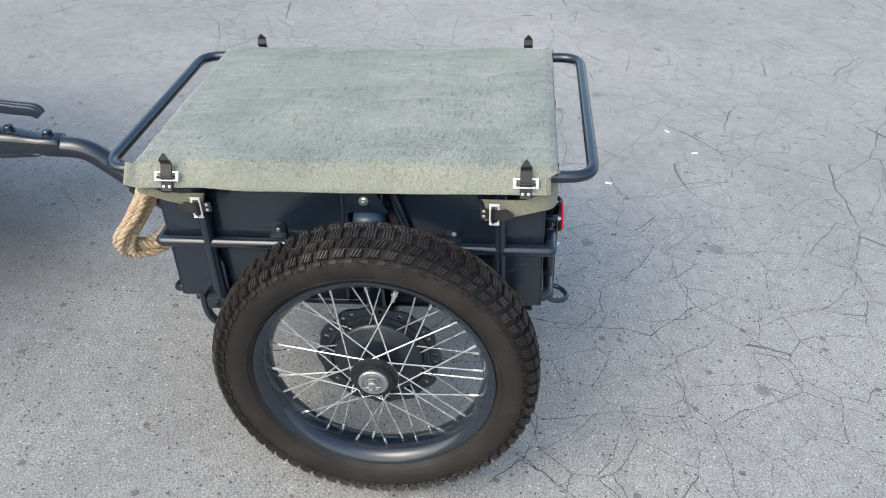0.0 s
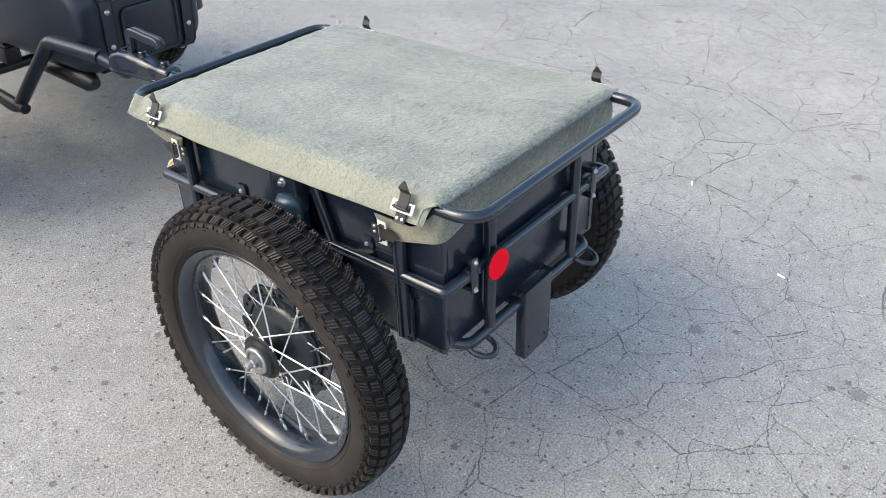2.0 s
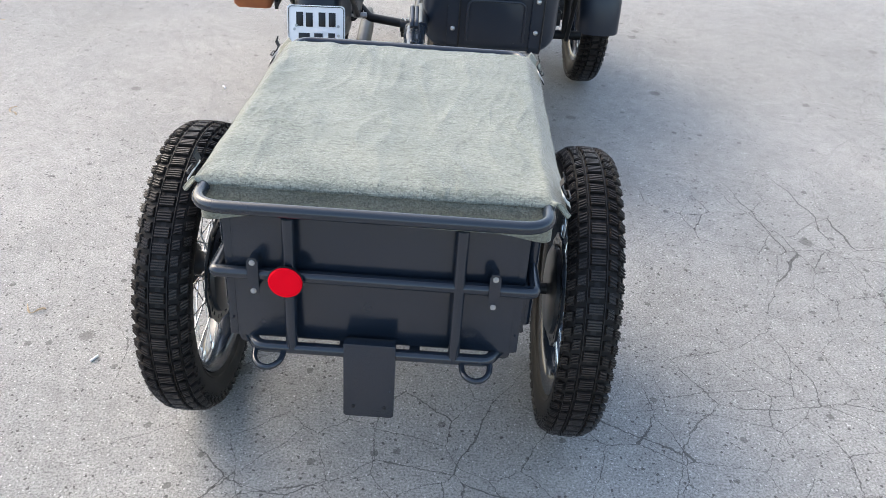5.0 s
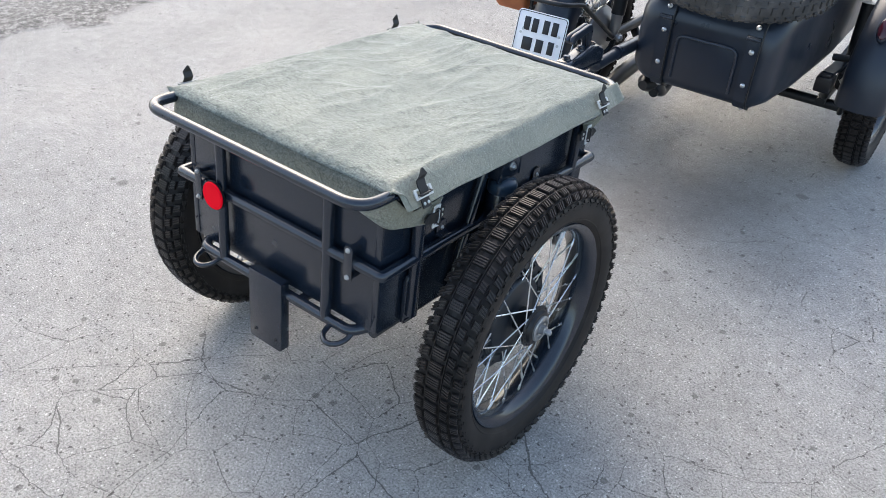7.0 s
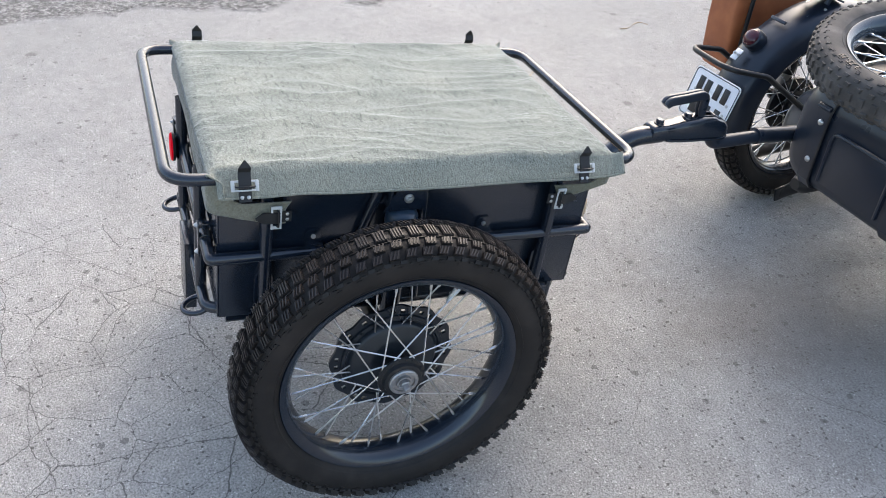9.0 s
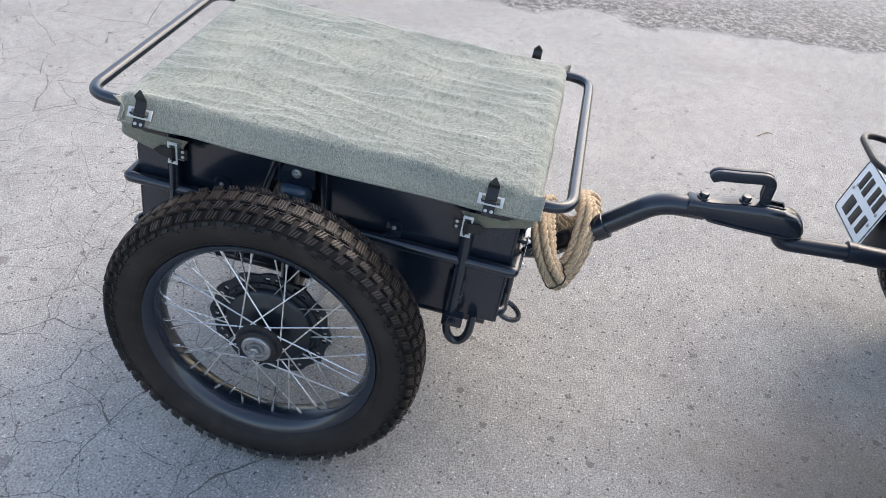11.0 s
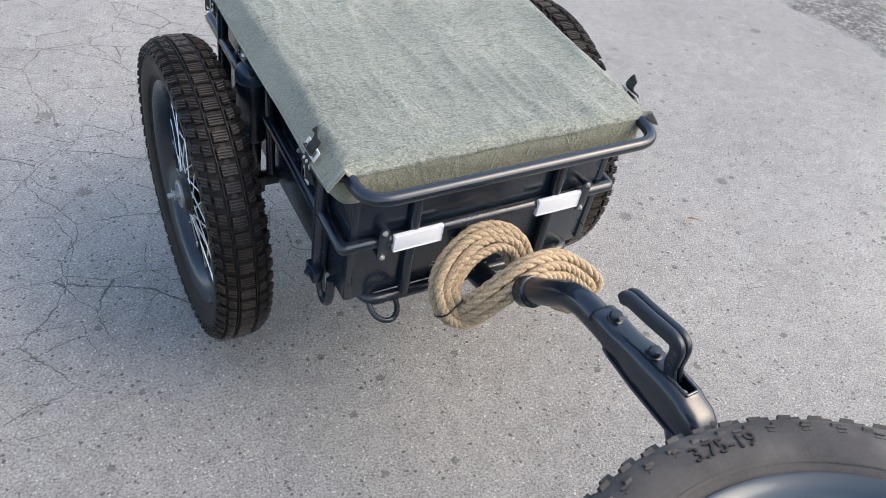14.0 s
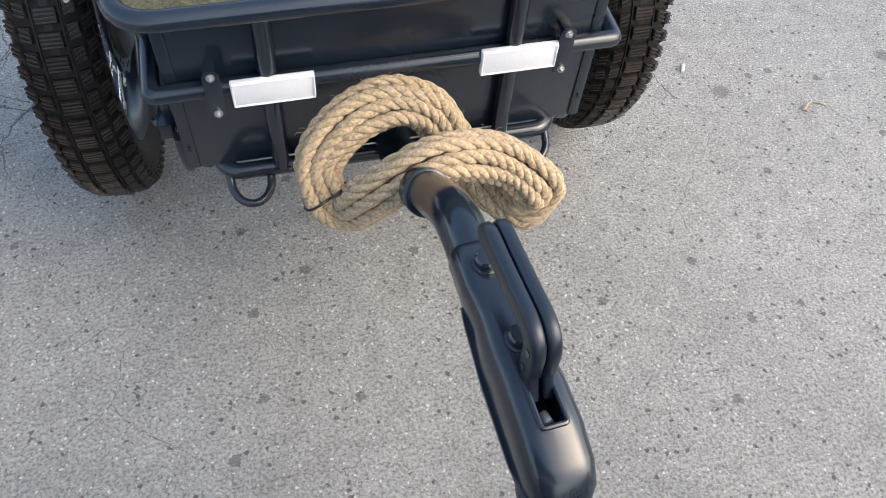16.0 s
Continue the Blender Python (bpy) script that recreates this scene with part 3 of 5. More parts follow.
def wheel_parts():
    w = {"hub": mesh_of("hub", hub_mesh(), BLACK), "tyre": mesh_of("tyre", tyre_mesh(), RUBBER), "tread": mesh_of("tread", tread_mesh(), TREAD, 25), "rim": mesh_of("rim", rim_mesh(), PAINT)}
    w["tread"].materials.append(TREAD_LIT_WORN)
    w["tyre"].materials.append(CROWN_SHADED)
    w["tyre_dusty"] = w["tyre"].copy()
    w["tyre_dusty"].materials[0] = RUBBER_DUSTY
    w["tyre_dusty"].materials[1] = RUBBER_DUSTY
    w["tread_dusty"] = mesh_of("tread", tread_mesh(58, True), TREAD_DUSTY, 50)
    w["rim_glossy"] = w["rim"].copy()
    w["rim_glossy"].materials[0] = PAINT_RIM
    bm = B()
    lathe(bm, [(0.044, 0.0330), (0.0495, 0.0325), (0.0515, 0.030), (0.0515, 0.0245), (0.0465, 0.0235), (0.0465, 0.0175), (0.0525, 0.0165), (0.0525, 0.0125), (0.0490, 0.0115)], seg=40)
    tube(bm, [(0.047, 0, 0), (0.060, 0, 0), (0.0615, 0, 0)], [0.0118, 0.0118, 0.0095], 6)
    tube(bm, [(0.056, 0, 0), (0.074, 0, 0), (0.076, 0, 0)], [0.0070, 0.0070, 0.0055], 12)
    rod(bm, (0.063, -0.016, 0.004), (0.063, 0.016, -0.004), 0.0016, 6)
    for k in range(6):
        a = k * math.tau / 6
        hexbolt(bm, (0.0505, 0.0280 * math.cos(a), 0.0280 * math.sin(a)), (1, 0, 0), 0.0024, 0.002, False)
    w["cap"] = mesh_of("axle_cap", bm, ALLOY)
    bm = B()
    rod(bm, (0.004, 0.2275 * math.sin(0.6), 0.2275 * math.cos(0.6)), (0.004, 0.192 * math.sin(0.6), 0.192 * math.cos(0.6)), 0.0042, 8)
    rod(bm, (0.004, 0.214 * math.sin(0.6), 0.214 * math.cos(0.6)), (0.004, 0.209 * math.sin(0.6), 0.209 * math.cos(0.6)), 0.0075, 6)
    w["valve"] = mesh_of("valve", bm, ZINC)
    w["spokes"] = []
    for k in range(4):
        side, turn = (1, -1)[k % 2], (1, -1)[k // 2]
        bm = B()
        a = turn * radians(62)
        x0, r0 = (0.031, 0.0485) if side > 0 else (-0.037, 0.043)
        p0 = Vector((x0, -r0 * math.sin(a), r0 * math.cos(a)))
        p1 = Vector((side * 0.007, 0, 0.2330))
        d = (p1 - p0).normalized()
        tube(bm, [p0 + Vector((side * -0.004, 0, 0)), p0 + Vector((side * 0.002, 0, 0)), p0 + d * 0.006, p1], 0.0018, 6)
        tube(bm, [p1 - d * 0.020, p1 - d * 0.019, p1 - d * 0.003], [0.0024, 0.0030, 0.0030], 6)
        w["spokes"].append(mesh_of("spoke", bm, CHROME))
    return w


WHEEL = wheel_parts()


# ---- trailer ----
def scalloped_flange(bm, m):
    """Twelve-lobed ring, 6 mm thick, with a pair of holes through each lobe."""
    n = 144
    def edge(i, j):
        a = i * math.tau / n
        r = (0.108, 0.1205, 0.1300, 0.1375 + 0.0035 * math.cos(12 * a))[j]
        return r * math.cos(a), r * math.sin(a)
    front = [[bm.verts.new(m @ Vector((0.003, *edge(i, j)))) for j in range(4)] for i in range(n)]
    back = [[bm.verts.new(m @ Vector((-0.003, *edge(i, j)))) for j in range(4)] for i in range(n)]
    solid = lambda i, j: 0 <= j < 3 and not (j == 1 and (i % 12) in (1, 2, 9, 10))
    for i in range(n):
        k = (i + 1) % n
        for j in range(3):
            if not solid(i, j):
                continue
            bm.faces.new((front[i][j], front[k][j], front[k][j + 1], front[i][j + 1]))
            bm.faces.new((back[i][j], back[i][j + 1], back[k][j + 1], back[k][j]))
            for other, p, q in (((i, j - 1), (i, j), (k, j)), ((i, j + 1), (i, j + 1), (k, j + 1)), (((i - 1) % n, j), (i, j), (i, j + 1)), ((k, j), (k, j), (k, j + 1))):
                if not solid(*other):
                    bm.faces.new((front[p[0]][p[1]], front[q[0]][q[1]], back[q[0]][q[1]], back[p[0]][p[1]]))


TRAILER = pose(0, 0, 0.350, -5.0, 0, 0)


YZ = Matrix(((0, 0, 1, 0), (1, 0, 0, 0), (0, 1, 0, 0), (0, 0, 0, 1)))
XZ = Matrix(((1, 0, 0, 0), (0, 0, -1, 0), (0, 1, 0, 0), (0, 0, 0, 1)))


def trailer():
    t = thing("cargo_trailer", TRAILER, "dark blue-grey steel box trailer on two spoked wheels", "trailer")
    # box: walls, floor and lid
    bm = B()
    box(bm, (0, 0.062, 0.230), (0.588, 0.832, 0.352), 0.006)
    part("box_body", bm, PAINT, t, "dark blue-grey sheet-steel box")
    for s in (-1, 1):
        bm = B()
        box(bm, (s * 0.2945, 0.062, 0.228), (0.004, 0.826, 0.340), 0.0015)
        box(bm, (s * 0.288, -0.3525, 0.228), (0.016, 0.005, 0.338), 0.0015)
        box(bm, (s * 0.288, 0.4775, 0.228), (0.016, 0.005, 0.338), 0.0015)
        for yy in (-0.3555, 0.4805):
            for zz in (0.10, 0.36):
                hexbolt(bm, (s * 0.288, yy, zz), (0, -1 if yy < 0 else 1, 0), 0.003, 0.002, False)
        part("side_panel", bm, PAINT, t)
    # middle rail
    bm = B()
    tube(bm, fillet([(-0.314, -0.370, 0.220), (0.314, -0.370, 0.220), (0.314, 0.489, 0.220), (-0.314, 0.489, 0.220)], 0.006, 3, True), 0.0125, 14, True)
    part("middle_rail", bm, PAINT, t, "dark steel tube welded round the box")
    # top rail with a carrying handle at each end
    bm = B()
    tube(bm, fillet([(-0.318, -0.447, 0.404), (0.318, -0.447, 0.404), (0.318, 0.568, 0.403), (-0.318, 0.568, 0.403)], 0.055, 8, True), 0.0124, 16, True)
    part("top_rail", bm, PAINT, t, "dark steel tube with rounded corners")
    # side posts
    for s in (-1, 1):
        for y in (-0.262, 0.378):
            bm = B()
            rod(bm, (s * 0.314, y, 0.405), (s * 0.314, y, 0.075), 0.0135, 14)
            prism(bm, [(-0.020, 0.058), (0.018, 0.058), (0.018, 0.160), (0.010, 0.175), (-0.012, 0.175), (-0.020, 0.160)], 0.010, at(s * 0.306, y, 0) @ YZ, 0.001)
            box(bm, (s * 0.293, y, 0.062), (0.040, 0.036, 0.008), 0.001)
            part("post", bm, PAINT, t)
    for y in (-0.372, 0.487):
        for s in (-1, 1):
            bm = B()
            x = s * 0.166
            rod(bm, (x, y, 0.392 if y > 0 else 0.349), (x, y, 0.046), 0.0125, 14)
            part("post", bm, PAINT, t)
    # lower cross bars with bent ends and lashing loops
    for y, d in ((-0.372, -1), (0.487, 1)):
        bm = B()
        tube(bm, fillet([(-0.268, y - d * 0.050, 0.052), (-0.238, y, 0.046), (0.238, y, 0.046), (0.268, y - d * 0.050, 0.052)], 0.03, 5), 0.0125, 14)
        part("lower_bar", bm, PAINT, t)
        for s in (-1, 1):
            bm = B()
            cx = s * 0.213
            pts = [(cx - 0.029, y, 0.040)] + [(cx + 0.029 * -math.cos(a), y + d * (0.010 + 0.034 * math.sin(a)), 0.034 - (0.012 if d > 0 else 0.008) * math.sin(a)) for a in [math.pi * k / 10 for k in range(11)]] + [(cx + 0.029, y, 0.040)]
            tube(bm, pts, 0.0062, 10)
            part("lashing_loop", bm, PAINT, t, "bent steel lashing loop")
        for x in (-0.06, 0.085):
            bm = B()
            box(bm, (x, y - d * 0.020, 0.050), (0.022, 0.045, 0.008), 0.001)
            part("weld_tab", bm, PAINT, t)
    # clamps round the middle rail
    spots = [(s * 0.235, -0.370, 0, -1) for s in (-1, 1)] + [(s * 0.236, 0.489, 0, 1) for s in (-1, 1)]
    for x, y, _, d in spots:
        bm = B()
        face = y + d * 0.0135
        prism(bm, [(-0.011, -0.039), (0.011, -0.039), (0.011, 0.033), (0.006, 0.041), (-0.006, 0.041), (-0.011, 0.033)], 0.003, at(x, face, 0.222) @ XZ, 0.0006)
        lathe(bm, [(-0.0115, 0.0140), (-0.011, 0.0148), (0.011, 0.0148), (0.0115, 0.0140)], at(x, y, 0.220), 18)
        for z in (0.253, 0.189):
            box(bm, (x, (face + y - d * 0.016) / 2, z), (0.014, 0.029, 0.010), 0.001)
        clamp = part("clamp", bm, PAINT, t)
        for z in (0.253, 0.189):
            bm = B()
            hexbolt(bm, (x, face + d * 0.0015, z), (0, d, 0), 0.0040, 0.005)
            part("clamp_bolt", bm, ZINC, clamp, "zinc-plated bolt")
    for s in (-1, 1):
        for y in (-0.163, 0.222):
            bm = B()
            prism(bm, [(-0.017, -0.014), (0.017, -0.014), (0.017, 0.038), (0.011, 0.046), (-0.011, 0.046), (-0.017, 0.038)], 0.003, at(s * 0.3000, y, 0.220) @ YZ, 0.0006)
            box(bm, (s * 0.305, y, 0.234), (0.020, 0.036, 0.004), 0.0008)
            clamp = part("clamp", bm, PAINT, t)
            bm = B()
            hexbolt(bm, (s * 0.3015, y, 0.249), (s, 0, 0), 0.0036, 0.004)
            part("clamp_bolt", bm, ZINC, clamp, "zinc-plated bolt")
    # red tail reflector
    bm = B()
    lathe(bm, [(0, 0.026), (0.004, 0.0335), (0.010, 0.0335), (0.0125, 0.031), (0.0130, 0.0)], at(-0.170, -0.386, 0.219) @ ZR(-90), 40)
    refl = part("reflector", bm, RED, t, "round red plastic reflector")
    bm = B()
    lathe(bm, [(-0.002, 0.020), (0.004, 0.0345), (0.0095, 0.0350), (0.0095, 0.0335)], at(-0.170, -0.385, 0.219) @ ZR(-90), 40)
    part("reflector_rim", bm, BLACK, refl)
    # white front reflectors
    for x0, x1 in ((0.107, 0.215), (-0.226, -0.117)):
        bm = B()
        box(bm, ((x0 + x1) / 2, 0.5000, 0.217), (x1 - x0, 0.008, 0.042), 0.002)
        wr = part("front_reflector", bm, WHITE_REFLECTOR, t, "white rectangular reflector strip")
        bm = B()
        cx, w, y = (x0 + x1) / 2, (x1 - x0) / 2 - 0.002, 0.5046
        for a, b in (((-w, -0.019), (w, -0.019)), ((w, -0.019), (w, 0.019)), ((w, 0.019), (-w, 0.019)), ((-w, 0.019), (-w, -0.019))):
            rod(bm, (cx + a[0], y, 0.216 + a[1]), (cx + b[0], y, 0.216 + b[1]), 0.0013, 6)
        part("reflector_border", bm, WHITE_REFLECTOR, wr)
    # number plate bracket at the back
    bm = B()
    outer = [(-0.058, -0.104), (-0.053, -0.109), (0.043, -0.109), (0.048, -0.104), (0.048, 0.080), (-0.058, 0.080)]
    prism(bm, outer, 0.003, at(0, -0.3915, 0) @ XZ, 0.0008)
    for x in (-0.0565, 0.0465):
        box(bm, (x, -0.380, -0.012), (0.003, 0.022, 0.184), 0.0008)
    box(bm, (-0.005, -0.380, 0.0785), (0.106, 0.024, 0.003), 0.0008)
    br = part("plate_bracket", bm, PAINT, t, "bare dark steel bracket for a number plate")
    for x in (-0.037, 0.029):
        bm = B()
        lathe(bm, [(0, 0.0035), (0.0008, 0.0035)], at(x, -0.3937, -0.082) @ ZR(-90), 12)
        part("plate_hole", bm, BLACK, br, "drilled hole")
    # shock towers, braces, dampers
    for s in (-1, 1):
        bm = B()
        prism(bm, [(-0.006, 0.379), (0.046, 0.379), (0.058, 0.326), (-0.032, 0.326)], 0.006, at(s * 0.344, 0, 0) @ YZ, 0.001)
        prism(bm, [(-0.006, 0.379), (0.046, 0.379), (0.058, 0.326), (-0.032, 0.326)], 0.006, at(s * 0.312, 0, 0) @ YZ, 0.001)
        box(bm, (s * 0.329, -0.020, 0.350), (0.038, 0.005, 0.050), 0.001)
        box(bm, (s * 0.329, 0.052, 0.350), (0.038, 0.005, 0.050), 0.001)
        tower = part("shock_tower", bm, PAINT, t)
        bm = B()
        hexbolt(bm, (s * 0.347, 0.017, 0.354), (s, 0, 0), 0.0072, 0.008)
        part("tower_bolt", bm, ZINC, tower, "zinc-plated bolt")
        for y0, y1 in ((-0.026, -0.120), (0.062, 0.075)):
            bm = B()
            rod(bm, (s * 0.312, y0, 0.385), (s * 0.309, y1, 0.075), 0.0105, 12)
            part("brace", bm, PAINT, t)
        bm = B()
        m = at(s * 0.333, 0.012, 0.322) @ YR(90)
        lathe(bm, [(0.020, 0.030), (0.022, 0.032), (0.025, 0.034), (0.180, 0.034), (0.184, 0.031), (0.186, 0.022), (0.300, 0.020), (0.306, 0.012)], m, 32)
        shock = part("shock_absorber", bm, PAINT, t, "dark painted shock absorber with covered spring")
        bm = B()
        lathe(bm, [(-0.004, 0.010), (-0.001, 0.024), (0.004, 0.030), (0.011, 0.0335), (0.030, 0.0350), (0.032, 0.034)], m, 32)
        part("shock_cap", bm, PAINT_CAP, shock, "steel-blue domed cap")
        # brake drum: scalloped drilled flange, stepped rings, domed cover
        turn = at(s * 0.4140, 0, -0.005) @ ZR(0 if s > 0 else 180)
        bm = B()
        scalloped_flange(bm, turn)
        lathe(bm, [(0.002, 0.117), (0.008, 0.1155), (0.0085, 0.108), (0.004, 0.105), (0.004, 0.101), (0.012, 0.098), (0.017, 0.092), (0.018, 0.078), (0.024, 0.070), (0.026, 0.050), (0.026, 0.02)], turn, 56)
        lathe(bm, [(-0.003, 0.113), (-0.012, 0.110), (-0.019, 0.096), (-0.022, 0.06), (-0.022, 0.02)], turn, 48)
        drum = part("brake_drum", bm, PAINT_DRUM, t, "dark cast drum with scalloped drilled flange")
        for k in range(12):
            a = (k + 0.5) * math.tau / 12
            bm = B()
            hexbolt(bm, turn @ Vector((0.0085, 0.1115 * math.cos(a), 0.1115 * math.sin(a))), (s, 0, 0), 0.0034, 0.003, False)
            part("cover_bolt", bm, PAINT_DRUM, drum)
        # trailing arm and axle stub
        bm = B()
        rod(bm, (s * 0.28, 0, -0.005), (s * 0.44, 0, -0.005), 0.0145, 14)
        box(bm, (s * 0.337, 0.012, 0.015), (0.050, 0.070, 0.046), 0.004)
        part("axle_stub", bm, BLACK, t)
        bm = B()
        box(bm, (s * 0.322, 0.385, 0.062), (0.024, 0.046, 0.030), 0.003)
        hexbolt(bm, (s * 0.334, 0.385, 0.064), (s, 0, 0), 0.008, 0.007)
        pts = [(s * 0.303, 0.400 + 0.027 * math.cos(a), 0.032 - 0.050 * math.sin(a)) for a in [math.pi * k / 10 for k in range(11)]]
        tube(bm, [(s * 0.303, 0.427, 0.072)] + pts + [(s * 0.303, 0.373, 0.072)], 0.0098, 12)
        part("lashing_hook", bm, PAINT, t)
        m = at(s * 0.452, 0, -0.005) @ ZR(0 if s > 0 else 180) @ XR(7 if s > 0 else 20)
        make_wheel(t, m, label="spoked wheel with chunky knobbly tyre")
    bm = B()
    rod(bm, (-0.345, 0, -0.005), (0.345, 0, -0.005), 0.019, 16)
    part("axle_beam", bm, BLACK, t)
    # under-frame
    bm = B()
    for s in (-1, 1):
        rod(bm, (s * 0.270, -0.335, 0.040), (s * 0.270, 0.455, 0.040), 0.014, 12)
    for y in (-0.18, 0.10, 0.36):
        rod(bm, (-0.27, y, 0.040), (0.27, y, 0.040), 0.013, 12)
    part("under_frame", bm, PAINT, t)
    # drawbar
    bm = B()
    line = fillet([(0, 0.30, 0.018), (0, 0.56, 0.082), (-0.007, 0.787, 0.286), (-0.012, 0.890, 0.292)], 0.12, 8)
    tube(bm, line, 0.0262, 24)
    bar = part("drawbar", bm, PAINT, t, "thick bent drawbar tube")
    bm = B()
    c0, d = Vector((-0.003, 0.676, 0.183)), Vector((-0.02, 0.74, 0.66)).normalized()
    tube(bm, [c0 - d * 0.020, c0 - d * 0.018, c0 + d * 0.010, c0 + d * 0.012], [0.0285, 0.0315, 0.0315, 0.0285], 24)
    box(bm, c0 + Vector((0, -0.010, -0.036)), (0.016, 0.022, 0.016), 0.002, (43, 0, 0))
    clamp = part("drawbar_clamp", bm, PAINT, bar)
    bm = B()
    hexbolt(bm, c0 + Vector((-0.008, -0.010, -0.038)), (-1, 0, 0), 0.006, 0.006)
    part("clamp_bolt", bm, ZINC, clamp, "zinc-plated bolt")
    coupling(t)
    return t


def coupling(t):
    """Ball coupling: pressed housing, lever handle, lock slot and bolts."""
    M = at(-0.011, 0.876, -0.023) @ ZR(3.2) @ at(0, -0.868, 0)
    bm = B()
    # lofted housing: stations along y of half width, top and bottom height
    st = [(0.836, 0.0255, 0.340, 0.304), (0.841, 0.0280, 0.344, 0.301), (0.880, 0.0285, 0.347, 0.301), (0.888, 0.0285, 0.347, 0.297), (0.905, 0.0275, 0.349, 0.297), (0.925, 0.0280, 0.352, 0.296), (0.942, 0.0305, 0.357, 0.294), (0.965, 0.0320, 0.3605, 0.293), (0.990, 0.0320, 0.3625, 0.292), (1.000, 0.0325, 0.3650, 0.291), (1.006, 0.0326, 0.3655, 0.291), (1.048, 0.0330, 0.3655, 0.290), (1.058, 0.0330, 0.3605, 0.290), (1.080, 0.0320, 0.356, 0.289), (1.098, 0.0280, 0.345, 0.290), (1.109, 0.0200, 0.327, 0.293), (1.114, 0.0080, 0.310, 0.300)]
    rings = []
    for y, w, hi, lo in st:
        ring = []
        for k in range(36):
            a = k * math.tau / 36
            ca, sa = math.cos(a), math.sin(a)
            x = w * math.copysign(abs(ca) ** 0.55, ca)
            z = (hi + lo) / 2 + (hi - lo) / 2 * math.copysign(abs(sa) ** (0.70 if sa > 0 else 0.35), sa)
            ring.append(bm.verts.new((x, y, z)))
        rings.append(ring)
    for a, b in zip(rings, rings[1:]):
        for k in range(36):
            # the lock slot is left open in the top
            if not (abs(a[k].co.y - 1.006) < 1e-4 and k in (8, 9)):
                bm.faces.new((a[k], a[(k + 1) % 36], b[(k + 1) % 36], b[k]))
    bm.faces.new(rings[0])
    bm.faces.new(rings[-1])
    body = part("coupling_housing", bm, PAINT, t, "glossy dark blue pressed-steel ball coupling", M, 55)
    bm = B()
    edge = [(0.029, 0.888), (0.0310, 0.905), (0.0335, 0.945), (0.0355, 0.975), (0.0360, 1.055), (0.0335, 1.090), (0.020, 1.112)]
    prism(bm, [(-x, y) for x, y in edge] + edge[::-1], 0.006, at(0, 0, 0.3030), 0.002)
    part("flange", bm, PAINT, body)
    for y, z in ((0.868, 0.3465), (0.962, 0.3602)):
        bm = B()
        lathe(bm, [(-0.002, 0.0150), (0.002, 0.0142), (0.0030, 0.0120)], at(0, y, z) @ YR(-90), 20)
        tube(bm, [(0, y, z + 0.002), (0, y, z + 0.010), (0, y, z + 0.0125), (0, y, z + 0.013)], [0.0115, 0.0115, 0.0095, 0.005], 18)
        part("coupling_bolt", bm, PAINT, body)
    bm = B()
    slot = fillet([(-0.0122, 1.005, 0.366), (-0.0122, 1.050, 0.366), (0.0122, 1.050, 0.366), (0.0122, 1.005, 0.366)], 0.004, 4, True)
    for x in (-0.0125, 0.0125):
        box(bm, (x, 1.027, 0.345), (0.002, 0.046, 0.038), 0)
    for y in (1.004, 1.050):
        box(bm, (0, y, 0.345), (0.026, 0.002, 0.038), 0)
    box(bm, (0, 1.027, 0.326), (0.026, 0.046, 0.002), 0)
    part("lock_slot", bm, PLATE_BLACK, body, "dark open slot")
    bm = B()
    tube(bm, [(p.x, p.y, 0.3662) for p in slot], 0.0026, 8, True)
    part("slot_lip", bm, PAINT, body)
    bm = B()
    box(bm, (0.001, 1.038, 0.352), (0.009, 0.014, 0.010), 0.002, (25, 20, 15))
    part("lock_pawl", bm, ZINC, body, "bright metal lock pawl")
    # lever: a grip lying back over the housing with a curved foot
    bm = B()
    spine = fillet([(0, 0.868, 0.400), (0, 0.880, 0.4130), (0, 0.930, 0.4190), (0, 0.998, 0.4300), (0, 1.000, 0.380), (0, 1.012, 0.352)], 0.022, 8)
    lever_loft(bm, spine, -0.0072)
    lever = part("coupling_lever", bm, PAINT_BIKE, body, "dark moulded two-piece lever handle", None, 50)
    bm = B()
    lever_loft(bm, spine, 0.0072)
    part("lever_half", bm, PAINT_BIKE, lever, "", None, 50)
    bm = B()
    for z, r in ((0.414, 0.0042), (0.388, 0.0034)):
        rod(bm, (-0.0152, 1.000, z), (0.0152, 1.000, z), r, 12)
    part("lever_rivet", bm, PAINT, lever)


def lever_loft(bm, spine, x0):
    """Rounded bar along a spine in the y-z plane: wide grip, narrower foot."""
    n = len(spine)
    rings = []
    for i, p in enumerate(spine):
        tan = (spine[min(i + 1, n - 1)] - spine[max(i - 1, 0)]).normalized()
        nrm = Vector((0, -tan.z, tan.y))
        u = i / (n - 1)
        w = 0.0073 * (0.86 if i == 0 else 1.0) * (1.0 - 0.22 * ease(0.55, 1.0, u))
        h = 0.0130 * (0.70 if i == 0 else 1.0) * (1.0 - 0.15 * ease(0.5, 1.0, u))
        ring = []
        for k in range(20):
            a = k * math.tau / 20
            ca, sa = math.cos(a), math.sin(a)
            ring.append(bm.verts.new(p + Vector((x0 + w * math.copysign(abs(ca) ** 0.5, ca), 0, 0)) + nrm * (h * math.copysign(abs(sa) ** 0.5, sa))))
        rings.append(ring)
    for a, b in zip(rings, rings[1:]):
        for k in range(20):
            bm.faces.new((a[k], a[(k + 1) % 20], b[(k + 1) % 20], b[k]))
    bm.faces.new(rings[0])
    bm.faces.new(rings[-1])


def ease(a, b, x):
    u = min(1.0, max(0.0, (x - a) / (b - a)))
    return u * u * (3 - 2 * u)



trailer()


